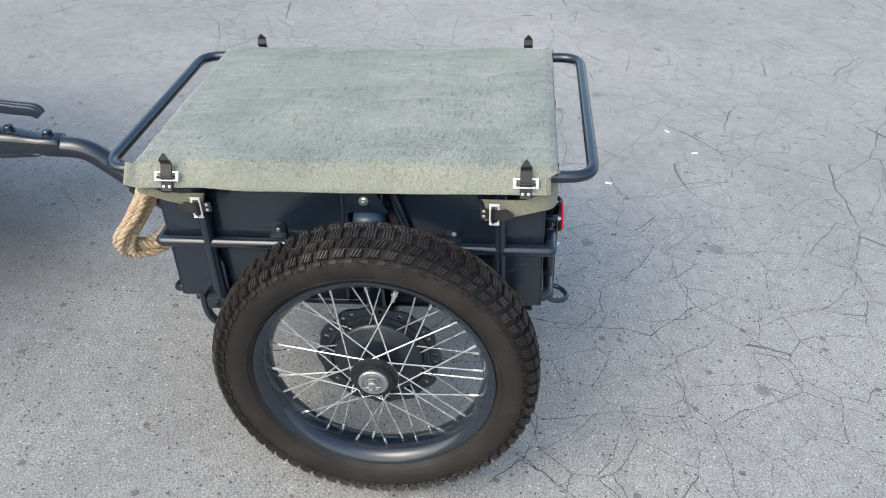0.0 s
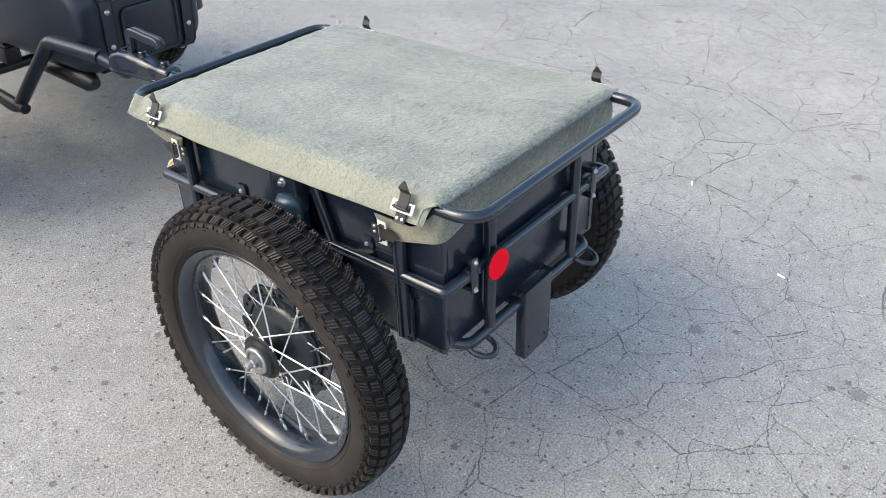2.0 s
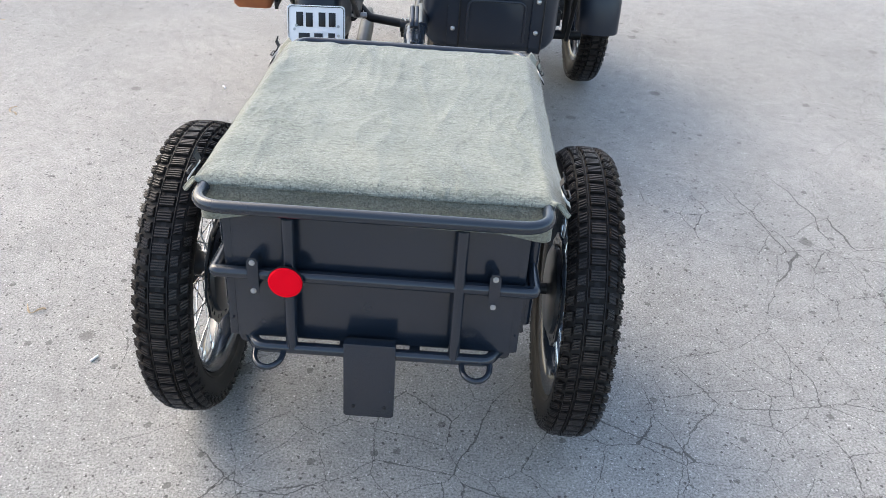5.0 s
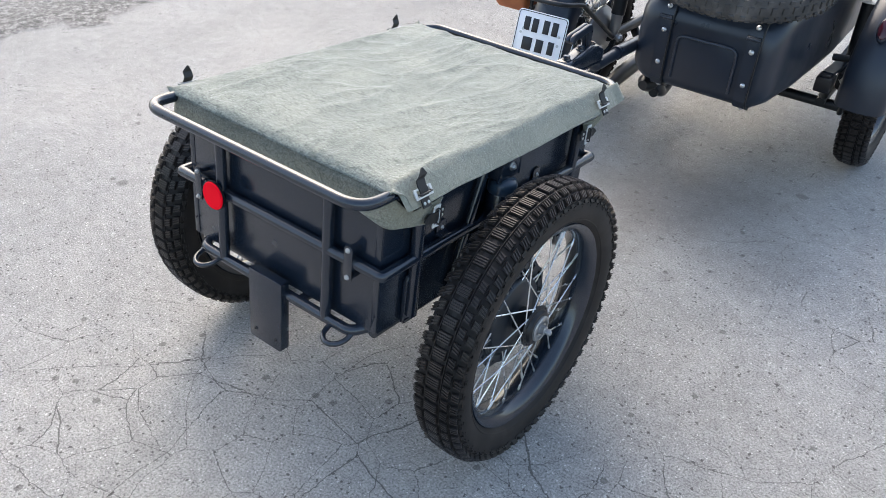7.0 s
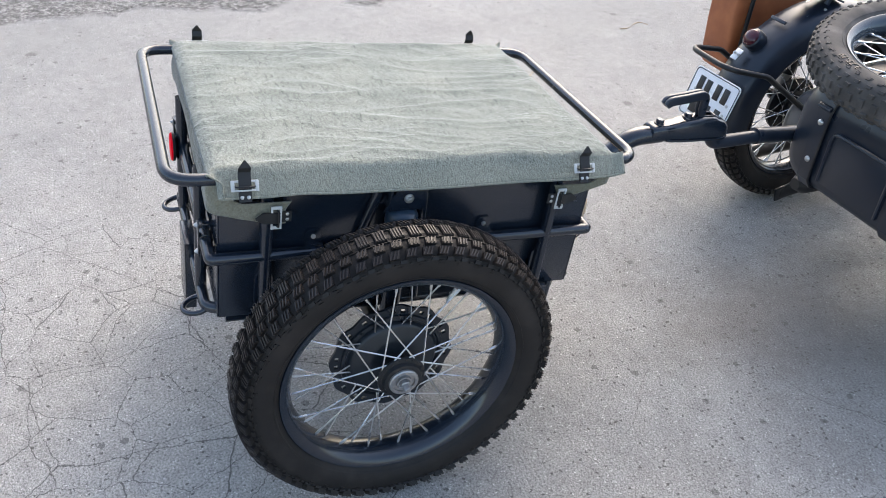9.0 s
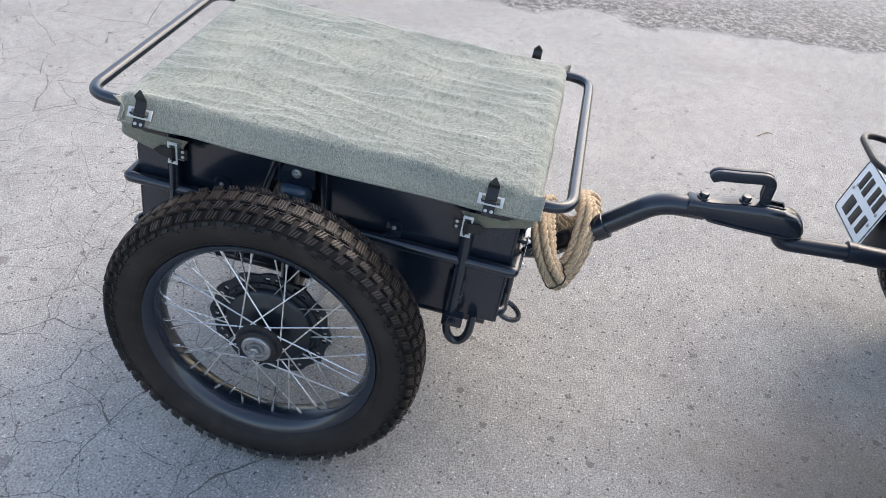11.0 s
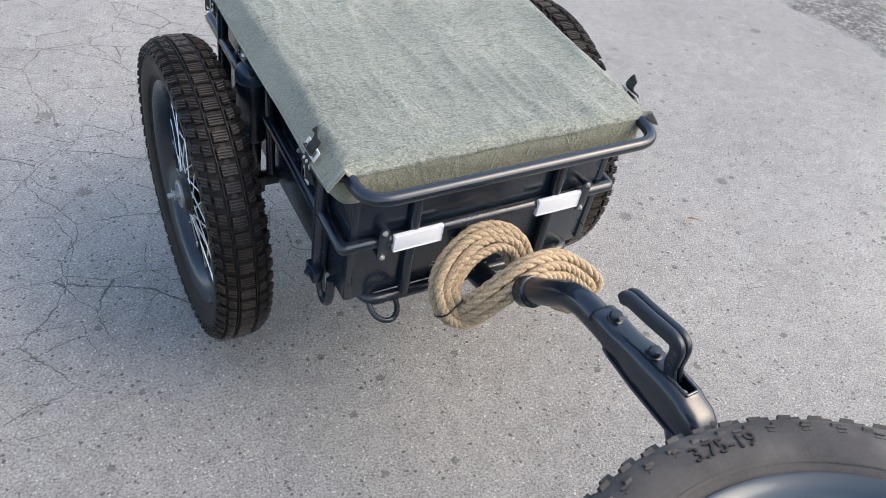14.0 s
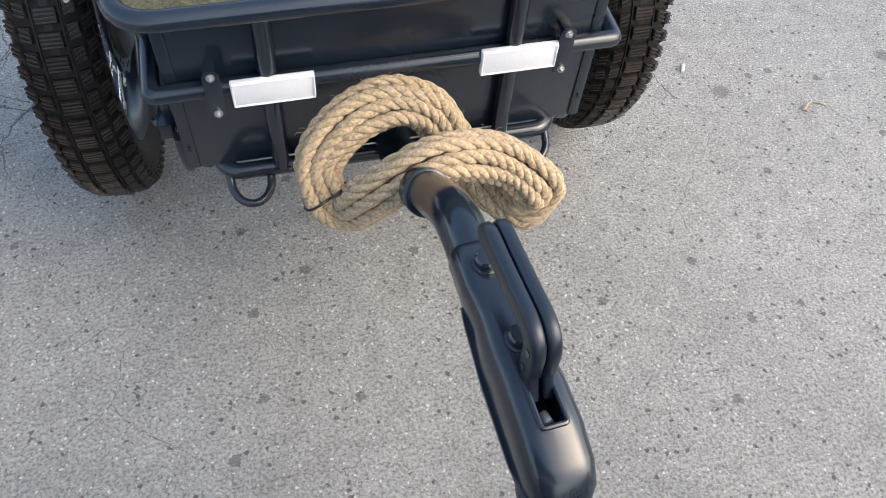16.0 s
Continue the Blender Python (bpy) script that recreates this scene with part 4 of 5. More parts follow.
# ---- canvas cover ----
def cloth(name, fn, nu, nv, owner, label="", thick=0.0028, mat=None):
    """A sheet from a function of u, v in 0..1 with real thickness."""
    bm = B()
    g = [[bm.verts.new(fn(i / nu, j / nv)) for j in range(nv + 1)] for i in range(nu + 1)]
    for i in range(nu):
        for j in range(nv):
            bm.faces.new((g[i][j], g[i + 1][j], g[i + 1][j + 1], g[i][j + 1]))
    bmesh.ops.recalc_face_normals(bm, faces=bm.faces)
    ob = part(name, bm, mat or CANVAS, owner, label, angle=60)
    mod = ob.modifiers.new("thick", "SOLIDIFY")
    mod.thickness, mod.offset = thick, 0
    return ob


def crease(x, y):
    """Long soft folds and small puckers of the cloth."""
    n = noise.noise
    h = 0.0046 * n((x * 3.2 + 4, y * 3.0, 0.3))
    # ridged folds that wander across
    w = n((x * 2.0, y * 2.4, 8.0)) * 0.25
    f = n((x * 12.0 + w * 4, y * 4.0 + x * 3.0, 2.7))
    h += 0.0036 * (1 - abs(f) * 2.2) ** 3 if abs(f) < 0.45 else 0.0
    f = n((x * 16.0 - y * 3.0 + w * 6, y * 6.0 + x * 5.0, 6.4))
    h += 0.0022 * (1 - abs(f) * 2.5) ** 3 if abs(f) < 0.40 else 0.0
    h += 0.0010 * n((x * 26, y * 20, 5.1))
    return h


Y0, Y1, XE, ZT = -0.378, 0.508, 0.327, 0.427


def cover():
    t = thing("canvas_cover", TRAILER, "faded grey-green canvas cover strapped over the trailer box", "cover")
    def top(u, v):
        # u runs across from skirt to skirt, v from back to front
        r, fall, skirt = 0.020, radians(50), 0.046
        flat = XE - r * math.sin(fall)
        arc = r * fall
        s = (u - 0.5) * 2 * (flat + arc + skirt)
        sg = 1 if s > 0 else -1
        a = abs(s)
        if a < flat:
            x, z = a, ZT
            out = 0.0
        elif a < flat + arc:
            th = (a - flat) / r
            x, z = flat + r * math.sin(th), ZT - r + r * math.cos(th)
            out = th / fall
        else:
            x, z = XE, ZT - r + r * math.cos(fall)
            out = 1.0
        hang = max(0.0, a - flat - arc)
        x += hang * math.cos(fall)
        z -= hang * math.sin(fall)
        # the ends of the top roll over and hang; the skirts run on straight past them as ears
        A, rr = 0.034, 0.030
        mid = (Y0 + Y1) / 2
        run = (Y1 - Y0) / 2 - rr + A
        q = (v - 0.5) * 2 * run
        d = 1 if q > 0 else -1
        over = max(0.0, abs(q) - ((Y1 - Y0) / 2 - rr))
        roll = over / A
        if over > 0:
            th = min(over / rr, 1.5708)
            ye = (Y1 - Y0) / 2 - rr + rr * math.sin(th)
            ze = -(rr - rr * math.cos(th)) - max(0.0, over - rr * 1.5708)
        else:
            ye, ze = abs(q), 0.0
        keep = ease(0.55, 1.0, out)
        y = mid + d * (ye * (1 - keep) + min(abs(q), (Y1 - Y0) / 2 + 0.012) * keep)
        z += ze * (1 - keep)
        ear = ease(0.3, 1.0, roll)
        if d < 0:
            y += 0.030 * ease(0.7, 1.0, out + hang * 12 - 0.25) * ear * (1 if hang > 0 else 0)
        x += 0.006 * ear * out
        z += 0.010 * ear * out * (1.0 if d > 0 else 0.4)
        soft = 1 - max(out * 0.7, roll * 0.6)
        z += (crease(s, y) - 0.004 * math.cos(s * 4.2) * math.cos(y * 2)) * soft
        # puckers where the seam gathers the ends
        y += d * (0.0035 if d > 0 else 0.001) * roll * noise.noise((s * 30, d * 4.0, 0.0)) * (1 - keep)
        z += (0.0045 if d > 0 else 0.0015) * noise.noise((s * 24 + 2 * q, d * 3.0 + q * 5, 5.0)) * math.exp(-((abs(q) - run + 0.040) / 0.042) ** 2) * (1 - out)
        wav = 0.0040 * noise.noise((y * 6, sg * 3.0, 1.0)) * out
        z += (0.004 * noise.noise((y * 7, sg * 5.0, 7.0)) - 0.004 * math.sin(math.pi * v)) * out
        return (sg * (x + wav), y, z)

    panel = cloth("top_panel", top, 150, 150, t, "faded grey-green canvas, wrinkled")
    # stitched hem along each skirt
    for s in (-1, 1):
        bm = B()
        pts = [Vector(top(0.0 if s < 0 else 1.0, k / 60)) for k in range(61)]
        tube(bm, pts, 0.0026, 6)
        part("hem", bm, CANVAS, panel)

    def end_panel(front):
        y_top, d = (Y1, 1) if front else (Y0, -1)
        half = 0.331

        def fn(u, v):
            # u along the wrap from one side flap over the end to the other, v downwards
            arm = 0.135
            total = 2 * half + 2 * arm
            s = (u - 0.5) * total
            sg = 1 if s > 0 else -1
            a = abs(s)
            rr = 0.022
            if a < half - rr:
                x, back = a, 0.0
            elif a < half - rr + rr * 1.571:
                th = (a - half + rr) / rr
                x, back = half - rr + rr * math.sin(th), rr - rr * math.cos(th)
            else:
                x, back = half, rr + a - (half - rr + rr * 1.571)
            wrap = ease(half - 0.02, half + arm, a)
            ztop = ZT - 0.0165 - 0.0535 * ease(half - 0.03, half + 0.05, a)
            zbot = (0.352 if front else 0.350 - 0.014 * ease(half - 0.11, half, a)) - 0.028 * wrap
            z = ztop + (zbot - ztop) * v
            bulge = 0.008 * v + 0.004 * math.sin(math.pi * min(1, v * 1.1)) - 0.004 + 0.005 * noise.noise((s * 9, v * 2.2, 3.3 + d)) 
            y = y_top + d * (bulge - (0.0035 if front else 0.0075)) - d * back
            if front and a < half:
                # puckers below the seam
                y += 0.0030 * math.sin(s * 120) * math.exp(-((v - 0.1) / 0.16) ** 2) * noise.noise((s * 8, 1.0, 2.0))
            x += 0.004 * ease(half, half + 0.05, a)
            return (sg * x, y, z)

        cloth("end_panel", fn, 160, 16, t, "canvas end flap with slanted corner tabs, olive in front, shade-toned at the back", mat=CANVAS_OLIVE if front else CANVAS_SHADED)

    end_panel(False)
    end_panel(True)
    # straps and buckles: upright ones on the skirts, level ones on the corner flaps
    for s in (-1, 1):
        for y in (-0.312, 0.420 if s < 0 else 0.410):
            strap(t, at(s * 0.3480, y, 0.4035) @ ZR(90 if s > 0 else -90) @ XR(-34), 0.045)
        for y, d in ((-0.250, -1), (0.375, 1)):
            m = at(s * 0.339, y, 0.328) @ ZR(90 if s > 0 else -90) @ YR(90 * d * s)
            strap(t, m, 0.040, True)


def strap(t, m, reach, tucked=False):
    """Leather tongue through a white metal buckle; local x across, z along the tongue, y into the cloth."""
    bm = B()
    w = 0.0115
    lean = 0.004 if tucked else 0.019
    rows = [(-0.030, w, -0.004), (-0.012, w, -0.005), (-0.006, w, -0.0085), (0.002, w, -0.0110), (0.012, w, -0.010), (reach * 0.55, w, -0.006 - lean * 0.3), (reach - 0.014, w, -0.004 - lean), (reach, 0.0012, -0.004 - lean * 1.2)]
    vs = [[bm.verts.new((sx * ww, yy, zz)) for sx in (-1, 1)] for zz, ww, yy in rows]
    back = [[bm.verts.new((sx * ww, yy + 0.003, zz)) for sx in (-1, 1)] for zz, ww, yy in rows]
    for q in (vs, back):
        for a, b in zip(q, q[1:]):
            bm.faces.new((a[0], a[1], b[1], b[0]))
    for k in (0, 1):
        for i in range(len(rows) - 1):
            bm.faces.new((vs[i][k], vs[i + 1][k], back[i + 1][k], back[i][k]))
    bm.faces.new((vs[0][0], vs[0][1], back[0][1], back[0][0]))
    bm.faces.new((vs[-1][0], vs[-1][1], back[-1][1], back[-1][0]))
    ob = part("strap", bm, LEATHER_BLACK, t, "black leather strap with pointed tongue", m)
    bm = B()
    W, H, k = 0.0255, 0.0105, 0.0034
    for x in (-W + k, W - k):
        box(bm, (x, -0.0065, 0), (2 * k, 0.003, 2 * H), 0.0008)
    for z in (-H + 0.002, H - 0.002):
        box(bm, (0, -0.0062, z), (2 * W - 4 * k, 0.003, 0.004), 0.0008)
    part("buckle", bm, WHITE_METAL, ob, "white painted metal buckle frame")
    bm = B()
    tube(bm, fillet([(-0.0175, -0.008, -0.001), (-0.0175, -0.015, -0.003), (0.0175, -0.015, -0.003), (0.0175, -0.008, -0.001)], 0.004, 4), 0.0018, 8)
    part("keeper", bm, BLACK, ob)
    bm = B()
    for x in (-0.006, 0.006):
        lathe(bm, [(0, 0.0036), (0.0012, 0.0034), (0.0022, 0.002)], at(x, -0.0045, -0.0215) @ ZR(-90), 12)
    part("rivet", bm, ZINC, ob, "bright rivets")


cover()


# ---- rope ----
def rope():
    t = thing("rope_coil", TRAILER, "thick coil of tan jute rope looped over the drawbar", "rope")
    base = [(-0.020, 0.625, 0.205), (0.060, 0.620, 0.130), (0.100, 0.602, 0.060), (0.140, 0.585, 0.082), (0.142, 0.560, 0.142), (0.090, 0.540, 0.196), (0.018, 0.532, 0.220), (-0.045, 0.540, 0.205), (-0.085, 0.555, 0.140), (-0.130, 0.590, 0.075), (-0.165, 0.630, 0.085), (-0.178, 0.640, 0.125), (-0.140, 0.625, 0.165), (-0.085, 0.620, 0.195)]
    offs = [(0.0, 0.0), (0.0160, 0.004), (-0.0160, 0.002), (0.0080, -0.0165), (-0.0080, -0.0165), (0.0310, 0.000), (0.0240, -0.0155), (0.0060, 0.018)]
    every = []
    for n, (du, dv) in enumerate(offs):
        rnd = random.Random(40 + n)
        ctrl = []
        cx = sum((Vector(p) for p in base), Vector()) / len(base)
        for i, p in enumerate(base):
            p = cx + Vector(((p[0] - cx.x) * 0.90, (p[1] - cx.y) * 1.28 + 0.006, (p[2] - cx.z) * 0.80 - 0.008))
            tan = (Vector(base[(i + 1) % len(base)]) - Vector(base[i - 1])).normalized()
            nrm = tan.cross(Vector((0.1, 0.75, 0.65))).normalized()
            bin_ = tan.cross(nrm)
            j = Vector((rnd.uniform(-1, 1), rnd.uniform(-1, 1), rnd.uniform(-1, 1))) * 0.003
            ctrl.append(p + nrm * du * 1.05 + bin_ * dv * 0.95 + j)
        path = loop_spline(ctrl, 14)
        every.append(path)
        laid_rope(t, path, 0.0090)
    fuzz(t, every)
    # binding tie round the bundle
    i = 3 * 14
    mid = sum((p[i] for p in every), Vector()) / len(every)
    tan = (every[0][i + 1] - every[0][i - 1]).normalized()
    u = tan.orthogonal().normalized()
    w = tan.cross(u)
    ring = []
    for k in range(28):
        d = u * math.cos(math.tau * k / 28) + w * math.sin(math.tau * k / 28)
        ring.append(mid + d * (max((p[i] - mid).dot(d) for p in every) + 0.0100))
    bm = B()
    tube(bm, ring, 0.0019, 6, True)
    part("tie", bm, BLACK, t, "thin black tie")


def fuzz(owner, paths):
    """Loose hairs that stand off the rope."""
    rnd = random.Random(5)
    bm = B()
    for path in paths:
        for _ in range(130):
            i = rnd.randrange(len(path))
            p, q = path[i], path[(i + 1) % len(path)]
            tan = (q - p).normalized()
            d = Vector((rnd.uniform(-1, 1), rnd.uniform(-1, 1), rnd.uniform(-1, 1)))
            d = (d - tan * d.dot(tan)).normalized()
            a = p + d * 0.0095
            L = rnd.uniform(0.004, 0.013)
            e = a + d * L * 0.6 + tan * rnd.uniform(-1, 1) * L
            tube(bm, [a, a.lerp(e, 0.5) + d * L * 0.25, e], [0.00035, 0.0003, 0.00015], 3, caps=False)
    tagged(part("loose_fibre", bm, ROPE, owner), kind="stuff")


def loop_spline(c, per):
    out = []
    n = len(c)
    for i in range(n):
        p0, p1, p2, p3 = c[i - 1], c[i], c[(i + 1) % n], c[(i + 2) % n]
        for k in range(per):
            u = k / per
            out.append(0.5 * ((2 * p1) + (p2 - p0) * u + (2 * p0 - 5 * p1 + 4 * p2 - p3) * u * u + (3 * p1 - p0 - 3 * p2 + p3) * u ** 3))
    return out


def laid_rope(owner, path, r):
    """Three twisted strands round a closed path."""
    n = len(path)
    length = sum((path[(i + 1) % n] - path[i]).length for i in range(n))
    fine = []
    for i in range(n):
        fine += [path[i].lerp(path[(i + 1) % n], k / 2) for k in range(2)]
    m = len(fine)
    turns = round(length / 0.052)
    bm = B()
    side = None
    frames = []
    for i in range(m):
        tan = (fine[(i + 1) % m] - fine[i - 1]).normalized()
        if side is None:
            side = tan.orthogonal().normalized()
        side = (side - tan * side.dot(tan)).normalized()
        frames.append((side.copy(), tan.cross(side)))
    # spread the frame's closing twist along the loop
    end = (frames[-1][0] - frames[0][0].cross(frames[0][1]) * 0).normalized()
    twist = math.atan2(end.dot(frames[0][1]), end.dot(frames[0][0]))
    for s in range(3):
        pts = []
        for i in range(m):
            a = math.tau * (turns * i / m + s / 3) - twist * i / m
            pts.append(fine[i] + (frames[i][0] * math.cos(a) + frames[i][1] * math.sin(a)) * r * 0.52)
        tube(bm, pts + pts[:3], r * 0.60, 8)
    part("rope_strand", bm, ROPE, owner, angle=80)


rope()


# ---- motorcycle ----
def loft(bm, rings, close_ends=True):
    """Skins a list of rings of points."""
    vs = [[bm.verts.new(p) for p in r] for r in rings]
    n = len(vs[0])
    for a, b in zip(vs, vs[1:]):
        for k in range(n):
            bm.faces.new((a[k], a[(k + 1) % n], b[(k + 1) % n], b[k]))
    if close_ends:
        bm.faces.new(vs[0])
        bm.faces.new(vs[-1])


def mudguard(bm, cy, cz, radius, width, a0, a1, side=0.055, n=40):
    """A rolled mudguard round an axle at (0, cy, cz): crowned top, valanced sides, real thickness. Angles from straight up towards the back."""
    half = width / 2
    prof = [(-half, -side), (-half * 0.99, -side * 0.5), (-half * 0.93, -side * 0.18), (-half * 0.75, 0.004), (-half * 0.4, 0.014), (0, 0.018), (half * 0.4, 0.014), (half * 0.75, 0.004), (half * 0.93, -side * 0.18), (half * 0.99, -side * 0.5), (half, -side)]
    inner = [(x * 0.96, h - 0.004) for x, h in prof[::-1]]
    rings = []
    for i in range(n + 1):
        a = radians(a0 + (a1 - a0) * i / n)
        rings.append([Vector((x, cy - math.sin(a) * (radius + h), cz + math.cos(a) * (radius + h))) for x, h in prof + inner])
    loft(bm, rings)


BIKE = pose(-0.435, 1.850, GROUND, 0, 0, 2)


def motorcycle():
    t = thing("motorcycle", BIKE, "dark blue-black motorcycle with tan leather pannier parked on asphalt", "motorcycle")
    make_wheel(t, at(0, 0, 0.357) @ ZR(180), "rear_wheel", "spoked rear wheel with knobbly tyre", lug=False)
    bm = B()
    mudguard(bm, 0, 0.345, 0.395, 0.175, -60, 98, 0.075)
    fender = part("rear_mudguard", bm, PAINT_BIKE, t, "dark blue-grey rolled steel mudguard")
    # tail lamp: tear-drop housing, lens and bracket
    bm = B()
    prof = [(0.0, 0.030), (0.004, 0.0345), (0.015, 0.036), (0.040, 0.034), (0.070, 0.025), (0.095, 0.012), (0.104, 0.002)]
    m = at(-0.004, -0.330, 0.652) @ XR(-32) @ ZR(90)
    lathe(bm, prof, m, 28)
    lamp = part("tail_lamp", bm, PAINT_BIKE, t, "tear-drop tail lamp housing")
    bm = B()
    lathe(bm, [(0.001, 0.0300), (-0.004, 0.0285), (-0.010, 0.021), (-0.013, 0.008), (-0.0133, 0.0)], m, 28)
    part("lamp_lens", bm, LENS_RED, lamp, "dark red lens")
    bm = B()
    box(bm, (-0.002, -0.372, 0.596), (0.030, 0.004, 0.040), 0.001, (-42, 0, 0))
    tab = part("lamp_bracket", bm, ZINC, t, "bright zinc-plated bracket")
    for dx in (-0.008, 0.008):
        bm = B()
        hexbolt(bm, (-0.002 + dx, -0.376, 0.600), (0, -0.74, 0.67), 0.004, 0.004)
        part("bracket_screw", bm, ZINC, tab)
    # number plate, tilted back
    M = at(0.010, -0.452, 0.443) @ ZR(3) @ XR(-16)
    bm = B()
    w, h, r = 0.1085, 0.087, 0.014
    pts = []
    for sx, sy, a0 in ((1, 1, 0), (-1, 1, 90), (-1, -1, 180), (1, -1, 270)):
        for k in range(5):
            a = radians(a0 + k * 22.5)
            pts.append((sx * (w - r) + r * math.cos(a), sy * (h - r) + r * math.sin(a)))
    prism(bm, pts, 0.003, M @ XZ, 0.0006)
    plate = part("number_plate", bm, PLATE_WHITE, t, "white enamel number plate with dark marks")
    bm = B()
    tube(bm, [M @ Vector((x * 0.955, -0.0020, y * 0.945)) for x, y in pts], 0.0016, 6, True)
    part("plate_border", bm, PLATE_BLACK, plate, "thin black border line")
    for x, z, ww, hh in ((-0.062, 0.036, 0.026, 0.052), (-0.026, 0.034, 0.026, 0.052), (0.022, 0.036, 0.026, 0.052), (0.060, 0.036, 0.026, 0.052), (-0.046, -0.040, 0.042, 0.050), (0.008, -0.040, 0.032, 0.050), (0.058, -0.038, 0.026, 0.050)):
        bm = B()
        box(bm, (0, 0, 0), (ww, 0.002, hh), 0.0006)
        bmesh.ops.transform(bm, matrix=M @ at(x, -0.0026, z), verts=bm.verts)
        part("plate_bar", bm, PLATE_BLACK, plate, "plain black bar")
    for x, z in ((-0.083, -0.002), (0.083, 0.012), (0.084, -0.022), (-0.075, 0.012)):
        bm = B()
        hexbolt(bm, M @ Vector((x, -0.0018, z)), M.to_3x3() @ Vector((0, -1, 0)), 0.0038, 0.003)
        part("plate_screw", bm, ZINC, plate)
    bm = B()
    box(bm, (0.005, -0.405, 0.490), (0.13, 0.050, 0.004), 0.001, (-25, 0, 0))
    box(bm, (0.005, -0.425, 0.430), (0.09, 0.012, 0.090), 0.002, (-16, 0, 0))
    part("plate_carrier", bm, BLACK, t)
    # guard hoop over the plate, running down to the frame
    bm = B()
    hoop = fillet([(-0.128, -0.02, 0.350), (-0.122, -0.335, 0.562), (-0.105, -0.492, 0.596), (0.103, -0.492, 0.596), (0.122, -0.335, 0.562), (0.130, -0.02, 0.350)], 0.070, 8)
    tube(bm, hoop, 0.0095, 12)
    part("guard_hoop", bm, BLACK, t, "bent black steel tube hoop")
    # suspension legs and axle ends
    for s in (-1, 1):
        bm = B()
        rod(bm, (s * 0.128, 0.050, 0.700), (s * 0.124, 0.010, 0.440), 0.029, 20)
        leg = part("suspension_leg", bm, BLACK, t, "black spring cover")
        bm = B()
        tube(bm, [(s * 0.124, 0.010, 0.442), (s * 0.123, 0.004, 0.385), (s * 0.122, 0.0, 0.335)], [0.026, 0.023, 0.016], 18)
        part("leg_foot", bm, ALLOY, leg, "dull grey alloy foot")
        bm = B()
        rod(bm, (s * 0.100, 0, 0.345), (s * 0.165, 0, 0.345), 0.012, 12)
        hexbolt(bm, (s * 0.150, 0, 0.345), (s, 0, 0), 0.014, 0.012)
        part("axle_nut", bm, ALLOY, t, "grey axle nut")
        # silencer with fish-tail end
        bm = B()
        x0 = s * 0.132
        rings = []
        for y, cz, rx, rz in ((0.62, 0.150, 0.020, 0.020), (0.54, 0.147, 0.036, 0.036), (0.46, 0.143, 0.043, 0.043), (0.14, 0.126, 0.044, 0.044), (0.06, 0.116, 0.038, 0.040), (-0.01, 0.104, 0.024, 0.038), (-0.07, 0.090, 0.013, 0.036), (-0.110, 0.080, 0.008, 0.032)):
            rings.append([(x0 + 0.80 * rx * math.cos(k * math.tau / 20), y, cz + 0.85 * rz * math.sin(k * math.tau / 20)) for k in range(20)])
        loft(bm, rings)
        sil = part("silencer", bm, BLACK if s > 0 else SMOKED, t, "fish-tail exhaust silencer")
        bm = B()
        box(bm, (x0, -0.110, 0.080), (0.009, 0.040, 0.054), 0.002, (14, 0, 0))
        part("silencer_slot", bm, PLATE_BLACK, sil, "sooty black fish-tail slot")
    # final drive, brake drum, swing arm
    bm = B()
    lathe(bm, [(0.040, 0.050), (0.046, 0.112), (0.054, 0.116), (0.062, 0.114), (0.074, 0.095), (0.090, 0.075), (0.098, 0.055), (0.100, 0.020)], at(0, 0, 0.345), 40)
    part("final_drive", bm, ALLOY, t, "dull grey final drive housing")
    bm = B()
    lathe(bm, [(-0.040, 0.04), (-0.046, 0.105), (-0.058, 0.105), (-0.066, 0.090), (-0.068, 0.02)], at(0, 0, 0.345), 40)
    part("brake_drum", bm, BLACK, t)
    for s in (-1, 1):
        bm = B()
        tube(bm, fillet([(s * 0.105, -0.01, 0.340), (s * 0.115, 0.25, 0.335), (s * 0.120, 0.48, 0.345)], 0.1, 4), 0.021, 14)
        part("swing_arm", bm, BLACK, t)
        bm = B()
        tube(bm, fillet([(s * 0.128, 0.03, 0.705), (s * 0.125, 0.28, 0.640), (s * 0.120, 0.60, 0.380), (s * 0.120, 1.10, 0.300)], 0.08, 5), 0.016, 12)
        part("frame_tube", bm, BLACK, t)
    # pannier on the far side with a black carrier frame
    bm = B()
    rings = []
    for z, x0, x1, y0, y1 in ((0.425, -0.345, -0.208, -0.210, 0.155), (0.440, -0.354, -0.200, -0.220, 0.165), (0.600, -0.354, -0.196, -0.232, 0.170), (0.780, -0.350, -0.192, -0.240, 0.168), (0.797, -0.338, -0.202, -0.228, 0.155)):
        r = 0.020
        ring = []
        for cx, cy, a0 in ((x1 - r, y1 - r, 0), (x0 + r, y1 - r, 90), (x0 + r, y0 + r, 180), (x1 - r, y0 + r, 270)):
            for k in range(4):
                a = radians(a0 + 30 * k)
                ring.append((cx + r * math.cos(a), cy + r * math.sin(a), z))
        rings.append(ring)
    loft(bm, rings)
    bag = part("pannier", bm, LEATHER_TAN, t, "tan brown leather pannier box")
    bm = B()
    for y in (-0.19, 0.09):
        tube(bm, fillet([(-0.186, y, 0.42), (-0.184, y, 0.60), (-0.180, y, 0.808), (-0.30, y, 0.811)], 0.02, 4), 0.008, 10)
    for z in (0.44, 0.780):
        tube(bm, [(-0.183, -0.20, z), (-0.181, 0.13, z)], 0.010, 10)
